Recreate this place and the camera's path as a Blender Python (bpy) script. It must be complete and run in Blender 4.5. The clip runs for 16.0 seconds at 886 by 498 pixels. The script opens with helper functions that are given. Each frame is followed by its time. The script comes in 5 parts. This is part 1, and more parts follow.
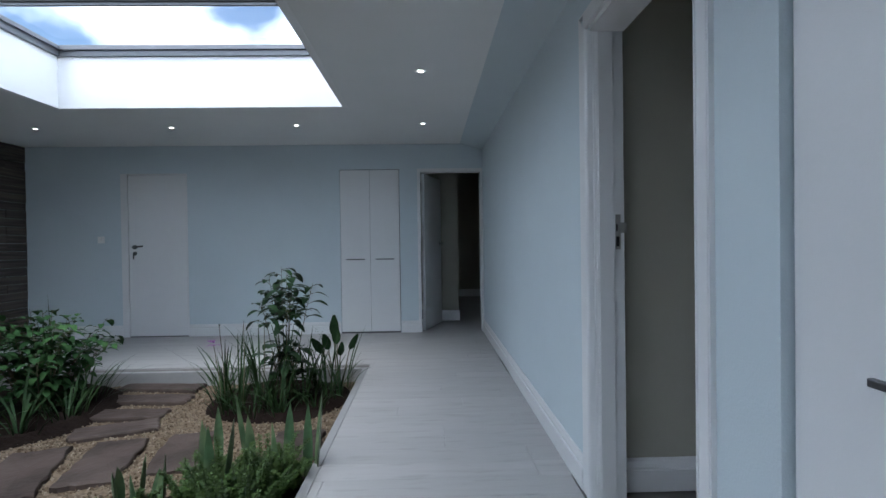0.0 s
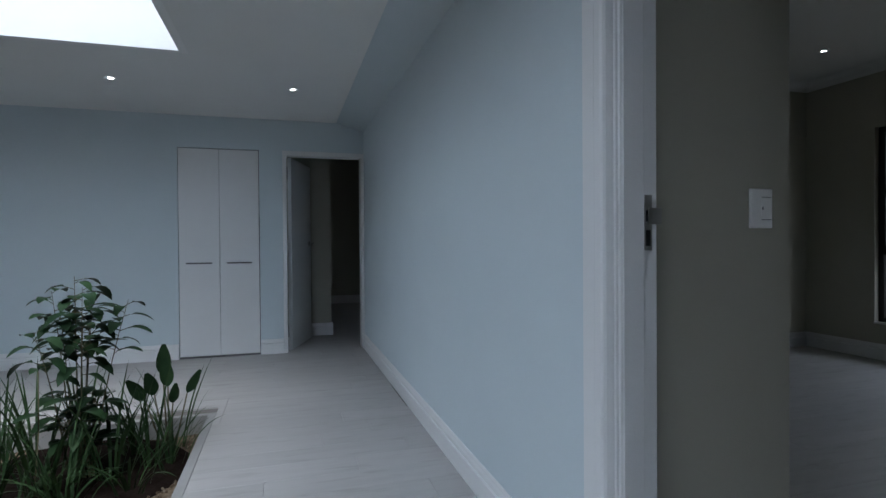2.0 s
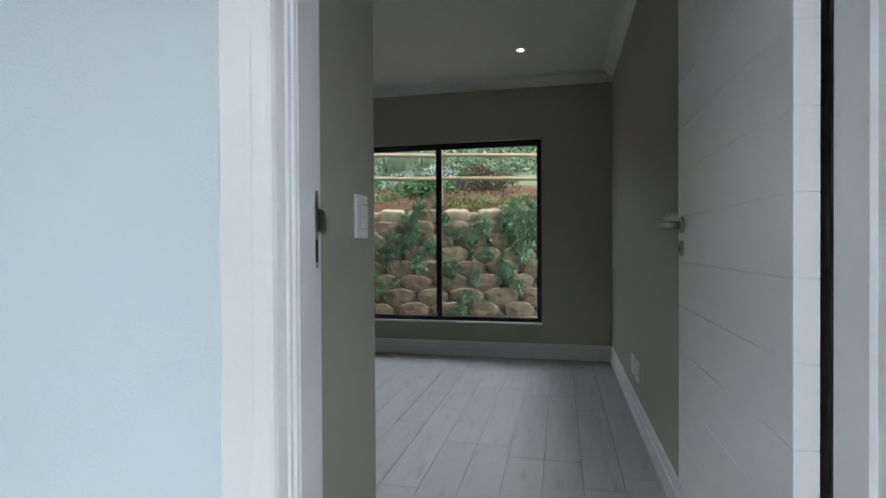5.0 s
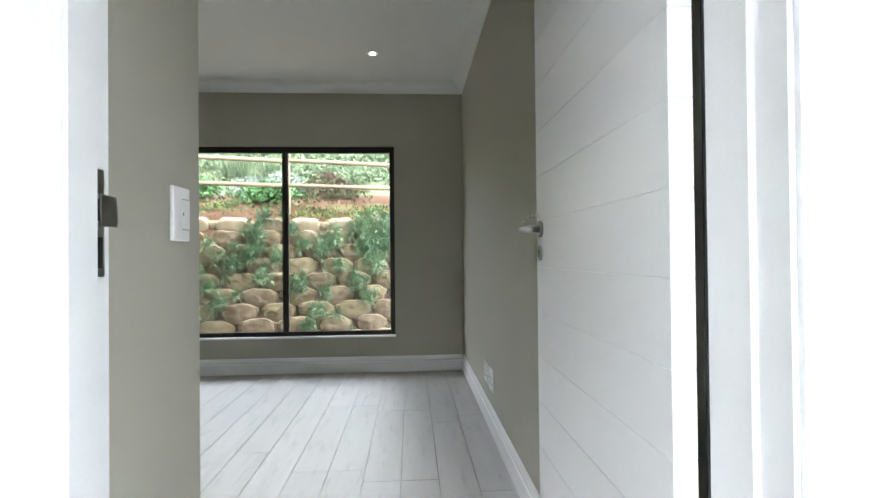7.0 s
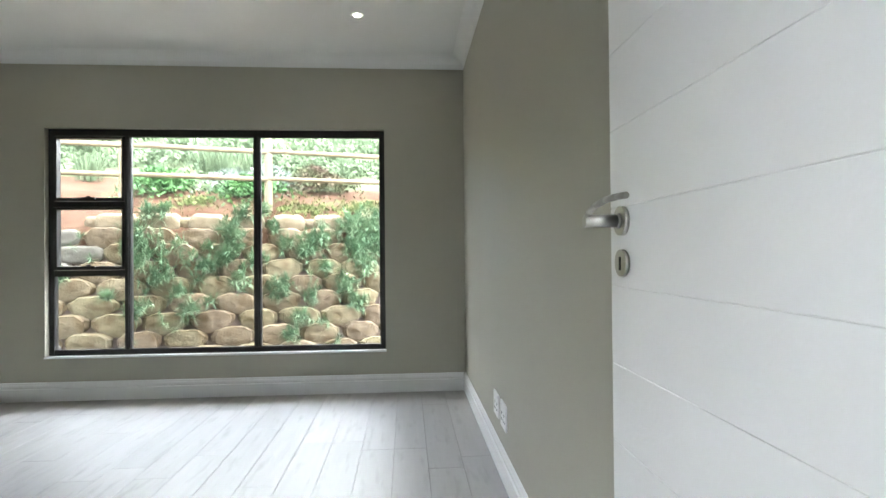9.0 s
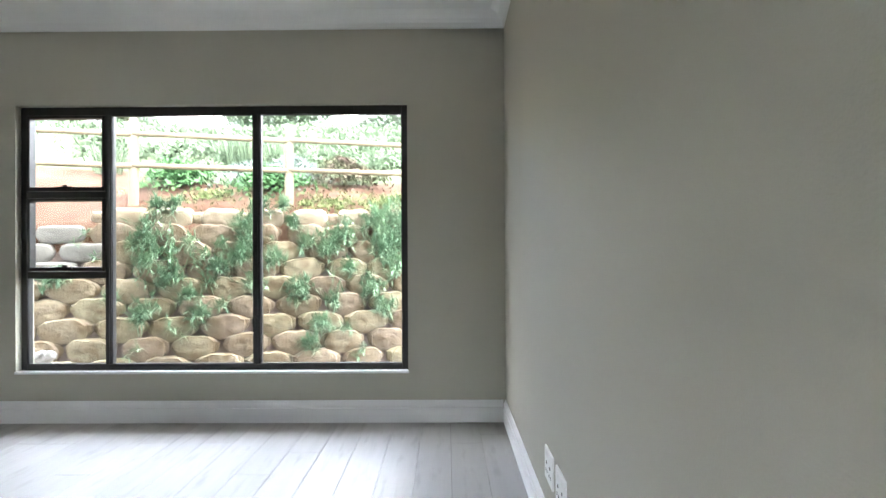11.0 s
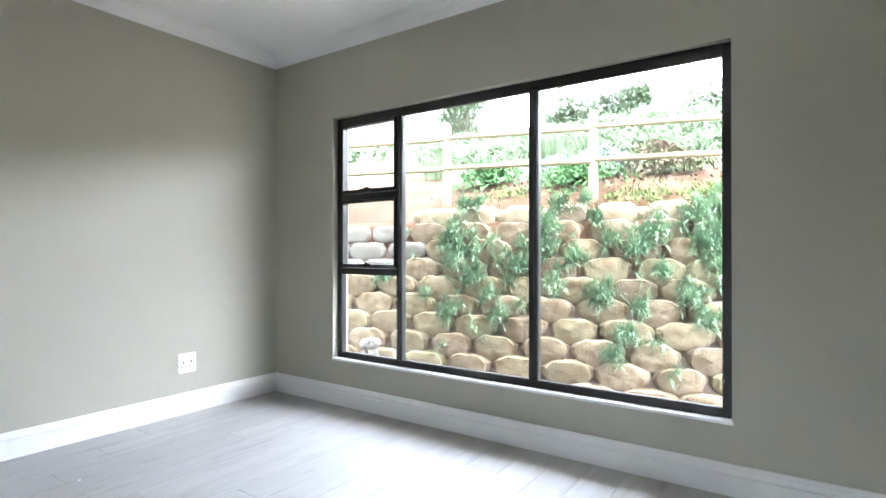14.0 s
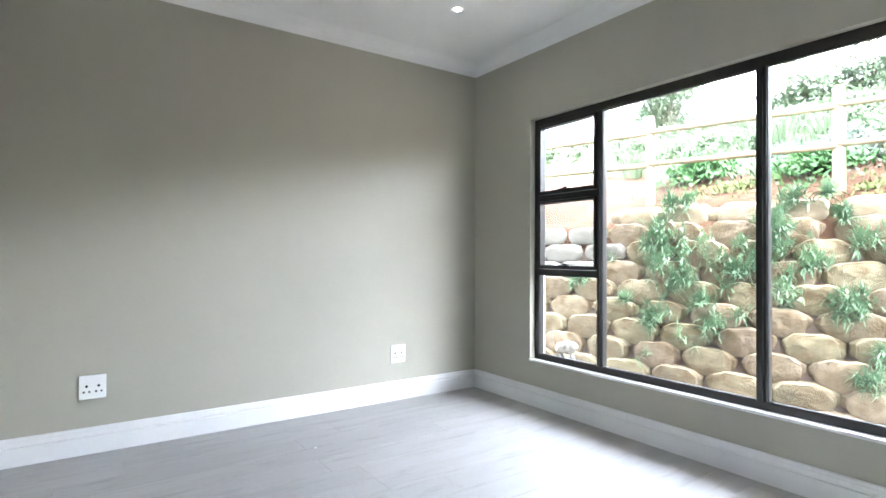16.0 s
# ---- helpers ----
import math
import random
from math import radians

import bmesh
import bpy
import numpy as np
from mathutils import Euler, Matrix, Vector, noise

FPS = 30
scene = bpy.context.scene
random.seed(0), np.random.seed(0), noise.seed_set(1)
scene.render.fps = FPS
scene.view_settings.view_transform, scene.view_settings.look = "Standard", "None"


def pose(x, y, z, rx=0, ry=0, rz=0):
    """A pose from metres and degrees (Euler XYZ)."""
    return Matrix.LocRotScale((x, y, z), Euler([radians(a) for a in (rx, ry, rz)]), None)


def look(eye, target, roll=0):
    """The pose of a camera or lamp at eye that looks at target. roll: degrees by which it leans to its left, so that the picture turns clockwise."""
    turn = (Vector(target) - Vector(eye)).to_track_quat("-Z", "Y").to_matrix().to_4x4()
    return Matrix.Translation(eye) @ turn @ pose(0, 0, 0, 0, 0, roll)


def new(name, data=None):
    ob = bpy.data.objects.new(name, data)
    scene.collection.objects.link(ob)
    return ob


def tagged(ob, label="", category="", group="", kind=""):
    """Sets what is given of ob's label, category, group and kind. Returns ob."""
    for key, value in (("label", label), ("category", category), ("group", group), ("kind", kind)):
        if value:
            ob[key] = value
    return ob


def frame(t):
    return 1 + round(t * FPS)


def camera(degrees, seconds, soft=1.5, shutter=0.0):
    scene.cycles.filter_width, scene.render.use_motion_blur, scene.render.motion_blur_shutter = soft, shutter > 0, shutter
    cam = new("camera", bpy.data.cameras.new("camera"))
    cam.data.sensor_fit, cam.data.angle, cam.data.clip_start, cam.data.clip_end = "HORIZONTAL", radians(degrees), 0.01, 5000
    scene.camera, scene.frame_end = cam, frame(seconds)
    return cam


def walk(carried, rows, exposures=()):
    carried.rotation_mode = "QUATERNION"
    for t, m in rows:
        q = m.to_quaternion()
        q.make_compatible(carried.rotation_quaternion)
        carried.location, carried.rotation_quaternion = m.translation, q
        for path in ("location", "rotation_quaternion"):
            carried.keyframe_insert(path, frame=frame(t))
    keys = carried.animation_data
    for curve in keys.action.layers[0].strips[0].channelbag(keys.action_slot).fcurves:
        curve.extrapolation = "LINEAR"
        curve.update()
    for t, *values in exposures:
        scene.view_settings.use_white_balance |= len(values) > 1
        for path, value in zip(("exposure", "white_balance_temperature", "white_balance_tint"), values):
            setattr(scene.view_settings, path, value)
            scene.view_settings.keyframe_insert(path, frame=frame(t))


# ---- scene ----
cam = camera(79.7, 16.0)
# seconds, x, y, z, yaw, pitch, roll
PATH = [
    (0, 0.772, 1.157, 1.138, -1.57, -0.67, 0.79),
    (0.5, 0.764, 1.457, 1.135, -2.68, -0.80, 0.72),
    (1, 0.763, 1.728, 1.134, -4.04, -0.83, 0.70),
    (1.5, 0.702, 1.984, 1.135, -8.24, -0.69, 0.51),
    (2, 0.653, 2.218, 1.124, -16.61, -0.64, 0.42),
    (2.5, 0.647, 2.456, 1.124, -24.65, -0.64, 0.45),
    (3, 0.611, 2.625, 1.117, -35.27, -0.54, 0.40),
    (3.5, 0.598, 2.750, 1.115, -48.56, -0.44, 0.31),
    (4, 0.610, 2.838, 1.119, -59.69, -0.56, 0.16),
    (4.5, 0.644, 2.928, 1.133, -69.69, -0.53, 0.30),
    (5, 0.647, 2.969, 1.146, -77.49, -0.56, 0.32),
    (7.5, 0.970, 2.998, 1.124, -94.21, 0.73, 0.48),
    (8, 1.159, 2.993, 1.131, -94.24, 0.74, 0.40),
    (8.5, 1.353, 2.988, 1.140, -94.08, 0.58, 0.48),
    (11, 2.361, 2.886, 1.165, -89.58, 0.27, 0.30),
    (11.5, 2.550, 2.877, 1.161, -85.99, 0.24, 0.35),
    (12, 2.732, 2.876, 1.155, -82.99, 0.13, 0.27),
    (12.5, 2.884, 2.873, 1.154, -78.48, 0.17, 0.19),
    (13, 2.995, 2.837, 1.162, -71.78, 0.08, 0.29),
    (13.5, 3.087, 2.833, 1.159, -62.60, 0.20, 0.12),
    (14, 3.132, 2.843, 1.162, -55.26, 0.28, 0.01),
    (14.5, 3.137, 2.848, 1.156, -49.62, 0.33, -0.16),
    (15, 3.150, 2.894, 1.149, -45.10, 0.51, -0.17),
    (15.5, 3.139, 2.894, 1.136, -39.98, 0.64, -0.31),
    (16, 3.121, 2.892, 1.144, -34.79, 0.61, -0.24),
]

EXPOSURES = [  # seconds, stops, kelvin, tint
    (0.0, 1.58, 5950, 11), (1.5, 1.38, 5950, 11), (2.2, 1.50, 6080, 11), (3.0, 1.85, 6300, 10), (5.0, 2.65, 6500, 10), (6.0, 3.35, 6600, 10), (7.3, 4.22, 6800, 11),
    (8.7, 4.55, 6750, 10), (11.0, 4.77, 6500, 14), (12.5, 4.68, 6420, 14), (14.0, 5.04, 6300, 14), (16.0, 5.18, 6300, 14)]
walk(cam, [(t, pose(x, y, z, 90 + pitch, roll, yaw)) for t, x, y, z, yaw, pitch, roll in PATH], EXPOSURES)

# ---- world and sun ----
world = bpy.data.worlds.new("sky")
scene.world = world
world.use_nodes = True
wn = world.node_tree
wn.nodes.clear()
sky = wn.nodes.new("ShaderNodeTexSky")
sky.sky_type, sky.sun_disc = "NISHITA", False
sky.sun_elevation, sky.sun_rotation = radians(64), radians(204)
cloud_pos = wn.nodes.new("ShaderNodeTexCoord")
cloud = wn.nodes.new("ShaderNodeTexNoise")
cloud.inputs["Scale"].default_value, cloud.inputs["Detail"].default_value = 2.6, 7.0
ramp = wn.nodes.new("ShaderNodeValToRGB")
ramp.color_ramp.elements[0].position, ramp.color_ramp.elements[1].position = 0.40, 0.60
mix = wn.nodes.new("ShaderNodeMix")
mix.data_type = "RGBA"
mix.inputs[7].default_value = (11.5, 12.3, 13.4, 1)
bg = wn.nodes.new("ShaderNodeBackground")
bg.inputs["Strength"].default_value = 0.15
wout = wn.nodes.new("ShaderNodeOutputWorld")
cloud_shift = wn.nodes.new("ShaderNodeMapping")
cloud_shift.inputs["Location"].default_value = (0.35, 0.2, 0.0)
cloud_shift.inputs["Rotation"].default_value = (0, 0, radians(-13))
wn.links.new(cloud_pos.outputs["Generated"], cloud_shift.inputs["Vector"])
wn.links.new(cloud_shift.outputs["Vector"], cloud.inputs["Vector"])
wn.links.new(cloud.outputs["Fac"], ramp.inputs["Fac"])
wn.links.new(ramp.outputs["Color"], mix.inputs[0])
clear = wn.nodes.new("ShaderNodeVectorMath")
clear.operation = "SCALE"
clear.inputs["Scale"].default_value = 0.5
wn.links.new(sky.outputs["Color"], clear.inputs[0])
wn.links.new(clear.outputs["Vector"], mix.inputs[6])
wn.links.new(mix.outputs[2], bg.inputs["Color"])
wn.links.new(bg.outputs["Background"], wout.inputs["Surface"])

# one wide, veiled sun
sun = new("sun", bpy.data.lights.new("sun", "SUN"))
sun.data.energy, sun.data.angle, sun.data.color = 0.6, radians(40), (1.0, 0.96, 0.90)
sun.matrix_world = look((-4, -9, 20), (0, 0, 0))

# ---- materials ----
def material(name, color, rough=0.6, metal=0.0, spread=0.06, scale=6.0, bump=0.0, bump_scale=60.0, per_object=0.0, stretch=(1, 1, 1), second=None, second_scale=1.5, spec=0.5):
    """Procedural surface: base colour, fine grain and broad blotches, fine relief, and a change from piece to piece."""
    m = bpy.data.materials.new(name)
    m.use_nodes = True
    nt = m.node_tree
    b = nt.nodes["Principled BSDF"]
    b.inputs["Roughness"].default_value, b.inputs["Metallic"].default_value = rough, metal
    b.inputs["Specular IOR Level"].default_value = spec
    tc = nt.nodes.new("ShaderNodeTexCoord")
    mp = nt.nodes.new("ShaderNodeMapping")
    mp.inputs["Scale"].default_value = stretch
    nt.links.new(tc.outputs["Object"], mp.inputs["Vector"])
    fine = nt.nodes.new("ShaderNodeTexNoise")
    fine.inputs["Scale"].default_value, fine.inputs["Detail"].default_value = scale, 8.0
    broad = nt.nodes.new("ShaderNodeTexNoise")
    broad.inputs["Scale"].default_value, broad.inputs["Detail"].default_value = second_scale, 3.0
    nt.links.new(mp.outputs["Vector"], fine.inputs["Vector"])
    nt.links.new(mp.outputs["Vector"], broad.inputs["Vector"])
    hs = nt.nodes.new("ShaderNodeHueSaturation")
    hs.inputs["Color"].default_value = (*color, 1)
    add = nt.nodes.new("ShaderNodeMath")
    add.operation = "ADD"
    nt.links.new(fine.outputs["Fac"], add.inputs[0])
    nt.links.new(broad.outputs["Fac"], add.inputs[1])
    rng = nt.nodes.new("ShaderNodeMapRange")
    rng.inputs["From Min"].default_value, rng.inputs["From Max"].default_value = 0.6, 1.4
    rng.inputs["To Min"].default_value, rng.inputs["To Max"].default_value = 1 - spread, 1 + spread
    nt.links.new(add.outputs[0], rng.inputs["Value"])
    value = rng.outputs["Result"]
    if per_object:
        oi = nt.nodes.new("ShaderNodeObjectInfo")
        r2 = nt.nodes.new("ShaderNodeMapRange")
        r2.inputs["To Min"].default_value, r2.inputs["To Max"].default_value = 1 - per_object, 1 + per_object
        nt.links.new(oi.outputs["Random"], r2.inputs["Value"])
        mul = nt.nodes.new("ShaderNodeMath")
        mul.operation = "MULTIPLY"
        nt.links.new(value, mul.inputs[0])
        nt.links.new(r2.outputs["Result"], mul.inputs[1])
        value = mul.outputs[0]
        off = nt.nodes.new("ShaderNodeVectorMath")
        off.operation = "ADD"
        sc = nt.nodes.new("ShaderNodeMath")
        sc.operation = "MULTIPLY"
        sc.inputs[1].default_value = 37.0
        nt.links.new(oi.outputs["Random"], sc.inputs[0])
        nt.links.new(mp.outputs["Vector"], off.inputs[0])
        nt.links.new(sc.outputs[0], off.inputs[1])
        for tex in (fine, broad):
            nt.links.new(off.outputs["Vector"], tex.inputs["Vector"])
    nt.links.new(value, hs.inputs["Value"])
    last = hs.outputs["Color"]
    if second:
        mx = nt.nodes.new("ShaderNodeMix")
        mx.data_type = "RGBA"
        mx.inputs[7].default_value = (*second, 1)
        rp = nt.nodes.new("ShaderNodeValToRGB")
        rp.color_ramp.elements[0].position, rp.color_ramp.elements[1].position = 0.45, 0.68
        nt.links.new(broad.outputs["Fac"], rp.inputs["Fac"])
        nt.links.new(rp.outputs["Color"], mx.inputs[0])
        nt.links.new(last, mx.inputs[6])
        last = mx.outputs[2]
    nt.links.new(last, b.inputs["Base Color"])
    if bump:
        bn = nt.nodes.new("ShaderNodeTexNoise")
        bn.inputs["Scale"].default_value, bn.inputs["Detail"].default_value = bump_scale, 4.0
        nt.links.new(mp.outputs["Vector"], bn.inputs["Vector"])
        bp = nt.nodes.new("ShaderNodeBump")
        bp.inputs["Strength"].default_value, bp.inputs["Distance"].default_value = bump, 0.01
        nt.links.new(bn.outputs["Fac"], bp.inputs["Height"])
        nt.links.new(bp.outputs["Normal"], b.inputs["Normal"])
    return m


def leaf_material(name, color, tip, rough=0.45, scale=9.0):
    m = material(name, color, rough, 0, 0.25, scale, second=tip, second_scale=5.0, per_object=0.12)
    b = m.node_tree.nodes["Principled BSDF"]
    b.inputs["Specular IOR Level"].default_value = 0.28
    return m


BLUE = material("pale blue wall paint", (0.585, 0.660, 0.695), 0.62, 0, 0.025, 3.0, 0.12, 180, second_scale=0.7)
BEIGE = material("warm grey wall paint", (0.400, 0.386, 0.322), 0.6, 0, 0.025, 3.0, 0.12, 180, second_scale=0.7)
WHITE_CEIL = material("white ceiling paint", (0.78, 0.79, 0.78), 0.75, 0, 0.02, 3.0, 0.08, 150, second_scale=0.6)
WHITE_WOOD = material("white satin paint", (0.74, 0.745, 0.75), 0.38, 0, 0.02, 4.0, 0.05, 120)
WHITE_PLASTIC = material("white plastic", (0.82, 0.82, 0.81), 0.3, 0, 0.01, 8.0)
SHAFT = material("white plaster", (0.84, 0.84, 0.84), 0.75, 0, 0.02, 3.0, 0.1, 120)
PLANK = material("pale grey wood plank", (0.405, 0.397, 0.390), 0.45, 0, 0.06, 5.0, 0.03, 40, per_object=0.05, stretch=(0.7, 6.0, 1.0), second=(0.372, 0.363, 0.355), second_scale=1.6, spec=0.35)


def add_knots(m, dark, amount):
    """Short dark knots and smudges drawn out along the planks."""
    nt = m.node_tree
    b = nt.nodes["Principled BSDF"]
    old = b.inputs["Base Color"].links[0].from_socket
    geo = nt.nodes.new("ShaderNodeNewGeometry")
    mp = nt.nodes.new("ShaderNodeMapping")
    mp.inputs["Scale"].default_value = (1.5, 8.0, 1.0)
    nz = nt.nodes.new("ShaderNodeTexNoise")
    nz.inputs["Scale"].default_value, nz.inputs["Detail"].default_value = 2.4, 5.0
    rp = nt.nodes.new("ShaderNodeMapRange")
    rp.inputs["From Min"].default_value, rp.inputs["From Max"].default_value = 0.56, 0.76
    rp.inputs["To Max"].default_value = amount
    mx = nt.nodes.new("ShaderNodeMix")
    mx.data_type = "RGBA"
    mx.inputs[7].default_value = (*dark, 1)
    nt.links.new(geo.outputs["Position"], mp.inputs["Vector"])
    nt.links.new(mp.outputs["Vector"], nz.inputs["Vector"])
    nt.links.new(nz.outputs["Fac"], rp.inputs["Value"])
    nt.links.new(rp.outputs["Result"], mx.inputs[0])
    nt.links.new(old, mx.inputs[6])
    nt.links.new(mx.outputs[2], b.inputs["Base Color"])


add_knots(PLANK, (0.24, 0.225, 0.21), 0.5)
JOINT = material("plank joint", (0.16, 0.15, 0.14), 0.8, 0, 0.08, 20)
KERB = material("grey concrete kerb", (0.30, 0.30, 0.295), 0.75, 0, 0.10, 14, 0.2, 90)
ALU = material("charcoal aluminium", (0.035, 0.034, 0.033), 0.38, 0.35, 0.08, 20, spec=0.5)
ALU_GREY = material("grey aluminium", (0.16, 0.165, 0.175), 0.42, 0.5, 0.08, 20)
STEEL = material("brushed steel", (0.42, 0.41, 0.39), 0.3, 1.0, 0.05, 30, stretch=(1, 12, 1))
DARK_STEEL = material("dark brushed steel", (0.16, 0.16, 0.165), 0.35, 0.9, 0.06, 30)
BLACK = material("black rubber", (0.012, 0.012, 0.013), 0.7, 0, 0.1, 20)
TIMBER_TILE = material("dark striped wall tile", (0.050, 0.040, 0.034), 0.45, 0, 0.5, 5.0, 0.2, 30, stretch=(1.0, 0.5, 16.0), second=(0.13, 0.10, 0.08), second_scale=3.0, per_object=0.12)
GRAVEL = material("tan gravel", (0.13, 0.095, 0.062), 0.8, 0, 0.35, 45, 0.4, 60, second=(0.19, 0.145, 0.10), second_scale=30, spec=0.15)
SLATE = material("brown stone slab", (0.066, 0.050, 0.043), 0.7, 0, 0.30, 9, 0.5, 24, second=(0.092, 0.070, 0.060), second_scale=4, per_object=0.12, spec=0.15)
SOIL = material("dark potting soil", (0.015, 0.010, 0.008), 0.95, 0, 0.45, 30, 0.9, 45, spec=0.08)
LEAF = leaf_material("deep green leaf", (0.036, 0.088, 0.030), (0.058, 0.125, 0.040), 0.6)
LEAF_DARK = leaf_material("dark green leaf", (0.018, 0.042, 0.018), (0.032, 0.066, 0.026), 0.45)
GRASS = leaf_material("green blade", (0.024, 0.050, 0.020), (0.045, 0.082, 0.030), 0.5)
SANS = leaf_material("banded green blade", (0.065, 0.125, 0.060), (0.19, 0.25, 0.13), 0.4, 30)
FERN = leaf_material("yellow green fern leaf", (0.042, 0.082, 0.018), (0.072, 0.122, 0.028), 0.6)
STEM = material("green brown stem", (0.09, 0.08, 0.04), 0.7, 0, 0.2, 20)
SUCCULENT = leaf_material("bright green succulent leaf", (0.100, 0.178, 0.108), (0.20, 0.29, 0.185), 0.6)
COVER = leaf_material("fresh green ground cover", (0.068, 0.096, 0.054), (0.105, 0.135, 0.080), 0.75)
SILVER = leaf_material("silver green foliage", (0.11, 0.135, 0.11), (0.15, 0.18, 0.145), 0.8)
RUSSET = leaf_material("russet hedge foliage", (0.045, 0.052, 0.024), (0.075, 0.048, 0.036), 0.7)
BUSH = leaf_material("olive bush foliage", (0.105, 0.145, 0.09), (0.15, 0.19, 0.125), 0.7)
# unseen ground round the house, made pale to bounce light onto the ceiling
BOUNCE_YARD = material("pale bounce-light ground", (0.19, 0.165, 0.135), 0.95, 0, 0.20, 9.0, 0.5, 40, second=(0.15, 0.13, 0.105), second_scale=1.2, spec=0.1)
LAWN = material("pale green meadow", (0.060, 0.078, 0.040), 0.9, 0, 0.25, 3.0, 0.6, 30, second=(0.080, 0.096, 0.054), second_scale=0.6)
EARTH = material("red brown earth", (0.050, 0.026, 0.0150), 0.95, 0, 0.40, 6.0, 0.9, 18, second=(0.064, 0.038, 0.025), second_scale=2.0)
BLOCK = material("tan concrete wall block", (0.165, 0.135, 0.096), 0.95, 0, 0.50, 11.0, 1.0, 34, per_object=0.20, second=(0.098, 0.074, 0.046), second_scale=6.5)


def vary_hue(m, lo, hi):
    """Shifts the hue a little from piece to piece."""
    nt = m.node_tree
    hs = next(n for n in nt.nodes if n.bl_idname == "ShaderNodeHueSaturation")
    oi = nt.nodes.new("ShaderNodeObjectInfo")
    mul = nt.nodes.new("ShaderNodeMath")
    mul.operation, mul.inputs[1].default_value = "MULTIPLY", 7.3
    fr = nt.nodes.new("ShaderNodeMath")
    fr.operation = "FRACT"
    rg = nt.nodes.new("ShaderNodeMapRange")
    rg.inputs["To Min"].default_value, rg.inputs["To Max"].default_value = lo, hi
    nt.links.new(oi.outputs["Random"], mul.inputs[0])
    nt.links.new(mul.outputs[0], fr.inputs[0])
    nt.links.new(fr.outputs[0], rg.inputs["Value"])
    nt.links.new(rg.outputs["Result"], hs.inputs["Hue"])


vary_hue(BLOCK, 0.482, 0.528)
# the top course takes a lighter tan than the rest
BLOCK_CAP = material("lighter tan wall block", (0.185, 0.155, 0.112), 0.95, 0, 0.30, 14.0, 0.8, 26, per_object=0.12, second=(0.135, 0.105, 0.07), second_scale=4.0)
CREEPER = leaf_material("yellow green creeper", (0.070, 0.092, 0.032), (0.10, 0.118, 0.046), 0.75)
BLOCK_PALE = material("pale new concrete block", (0.125, 0.120, 0.108), 0.9, 0, 0.30, 9.0, 0.6, 35, per_object=0.10)
FIGURINE = material("pale grey figurine", (0.22, 0.215, 0.20), 0.95, 0, 0.5, 12.0, 0.9, 30, second=(0.06, 0.056, 0.05), second_scale=9.0, spec=0.1)
POLE = material("pale fence timber", (0.17, 0.14, 0.095), 0.8, 0, 0.18, 10.0, 0.3, 30, stretch=(1, 1, 0.3), second=(0.13, 0.105, 0.07), second_scale=4.0)
BARK = material("grey bark", (0.16, 0.13, 0.10), 0.9, 0, 0.3, 14, 0.6, 30)
MAUVE = material("mauve petal", (0.42, 0.20, 0.46), 0.6, 0, 0.1, 20)

# dry, dull outdoor surfaces and matt foliage
for dull in (EARTH, LAWN, BLOCK, BLOCK_PALE, BLOCK_CAP, CREEPER, POLE, COVER, SILVER, RUSSET, BUSH, SUCCULENT, LEAF, LEAF_DARK, GRASS):
    dull.node_tree.nodes["Principled BSDF"].inputs["Specular IOR Level"].default_value = 0.1


def glass_material(name, tint=(1, 1, 1)):
    """Thin clear pane: light goes straight through, with a weak mirror at its surface."""
    m = bpy.data.materials.new(name)
    m.use_nodes = True
    nt = m.node_tree
    nt.nodes.clear()
    out = nt.nodes.new("ShaderNodeOutputMaterial")
    tr = nt.nodes.new("ShaderNodeBsdfTransparent")
    tr.inputs["Color"].default_value = (*tint, 1)
    gl = nt.nodes.new("ShaderNodeBsdfGlossy")
    gl.inputs["Roughness"].default_value = 0.02
    mx = nt.nodes.new("ShaderNodeMixShader")
    mx.inputs["Fac"].default_value = 0.035
    nt.links.new(tr.outputs["BSDF"], mx.inputs[1])
    nt.links.new(gl.outputs["BSDF"], mx.inputs[2])
    nt.links.new(mx.outputs["Shader"], out.inputs["Surface"])
    return m


GLASS = glass_material("clear glass", (0.97, 0.98, 0.97))


def glow_material(name, color, strength):
    m = bpy.data.materials.new(name)
    m.use_nodes = True
    b = m.node_tree.nodes["Principled BSDF"]
    b.inputs["Base Color"].default_value = (0.9, 0.9, 0.9, 1)
    b.inputs["Emission Color"].default_value = (*color, 1)
    b.inputs["Emission Strength"].default_value = strength
    return m


LAMP_GLOW = glow_material("lit lamp lens", (1.0, 0.97, 0.92), 10.0)


# ---- mesh helpers ----
def mesh_of(name, bm, mats, smooth=False):
    me = bpy.data.meshes.new(name)
    bm.normal_update()
    bm.to_mesh(me)
    bm.free()
    for mt in mats if isinstance(mats, (list, tuple)) else [mats]:
        me.materials.append(mt)
    if smooth:
        for p in me.polygons:
            p.use_smooth = True
    return me


def part(name, bm, mat, parent, label="", smooth=False):
    ob = new(name, mesh_of(name, bm, mat, smooth))
    ob.parent = parent
    if label:
        ob["label"] = label
    return ob


def thing(name, m, label, category, group=""):
    ob = new(name)
    ob.matrix_world = m
    ob.empty_display_size = 0.1
    return tagged(ob, label, category, group)


def solid(name, bm, mat, label, category="", kind="", smooth=False):
    return tagged(new(name, mesh_of(name, bm, mat, smooth)), label, category, "", kind)


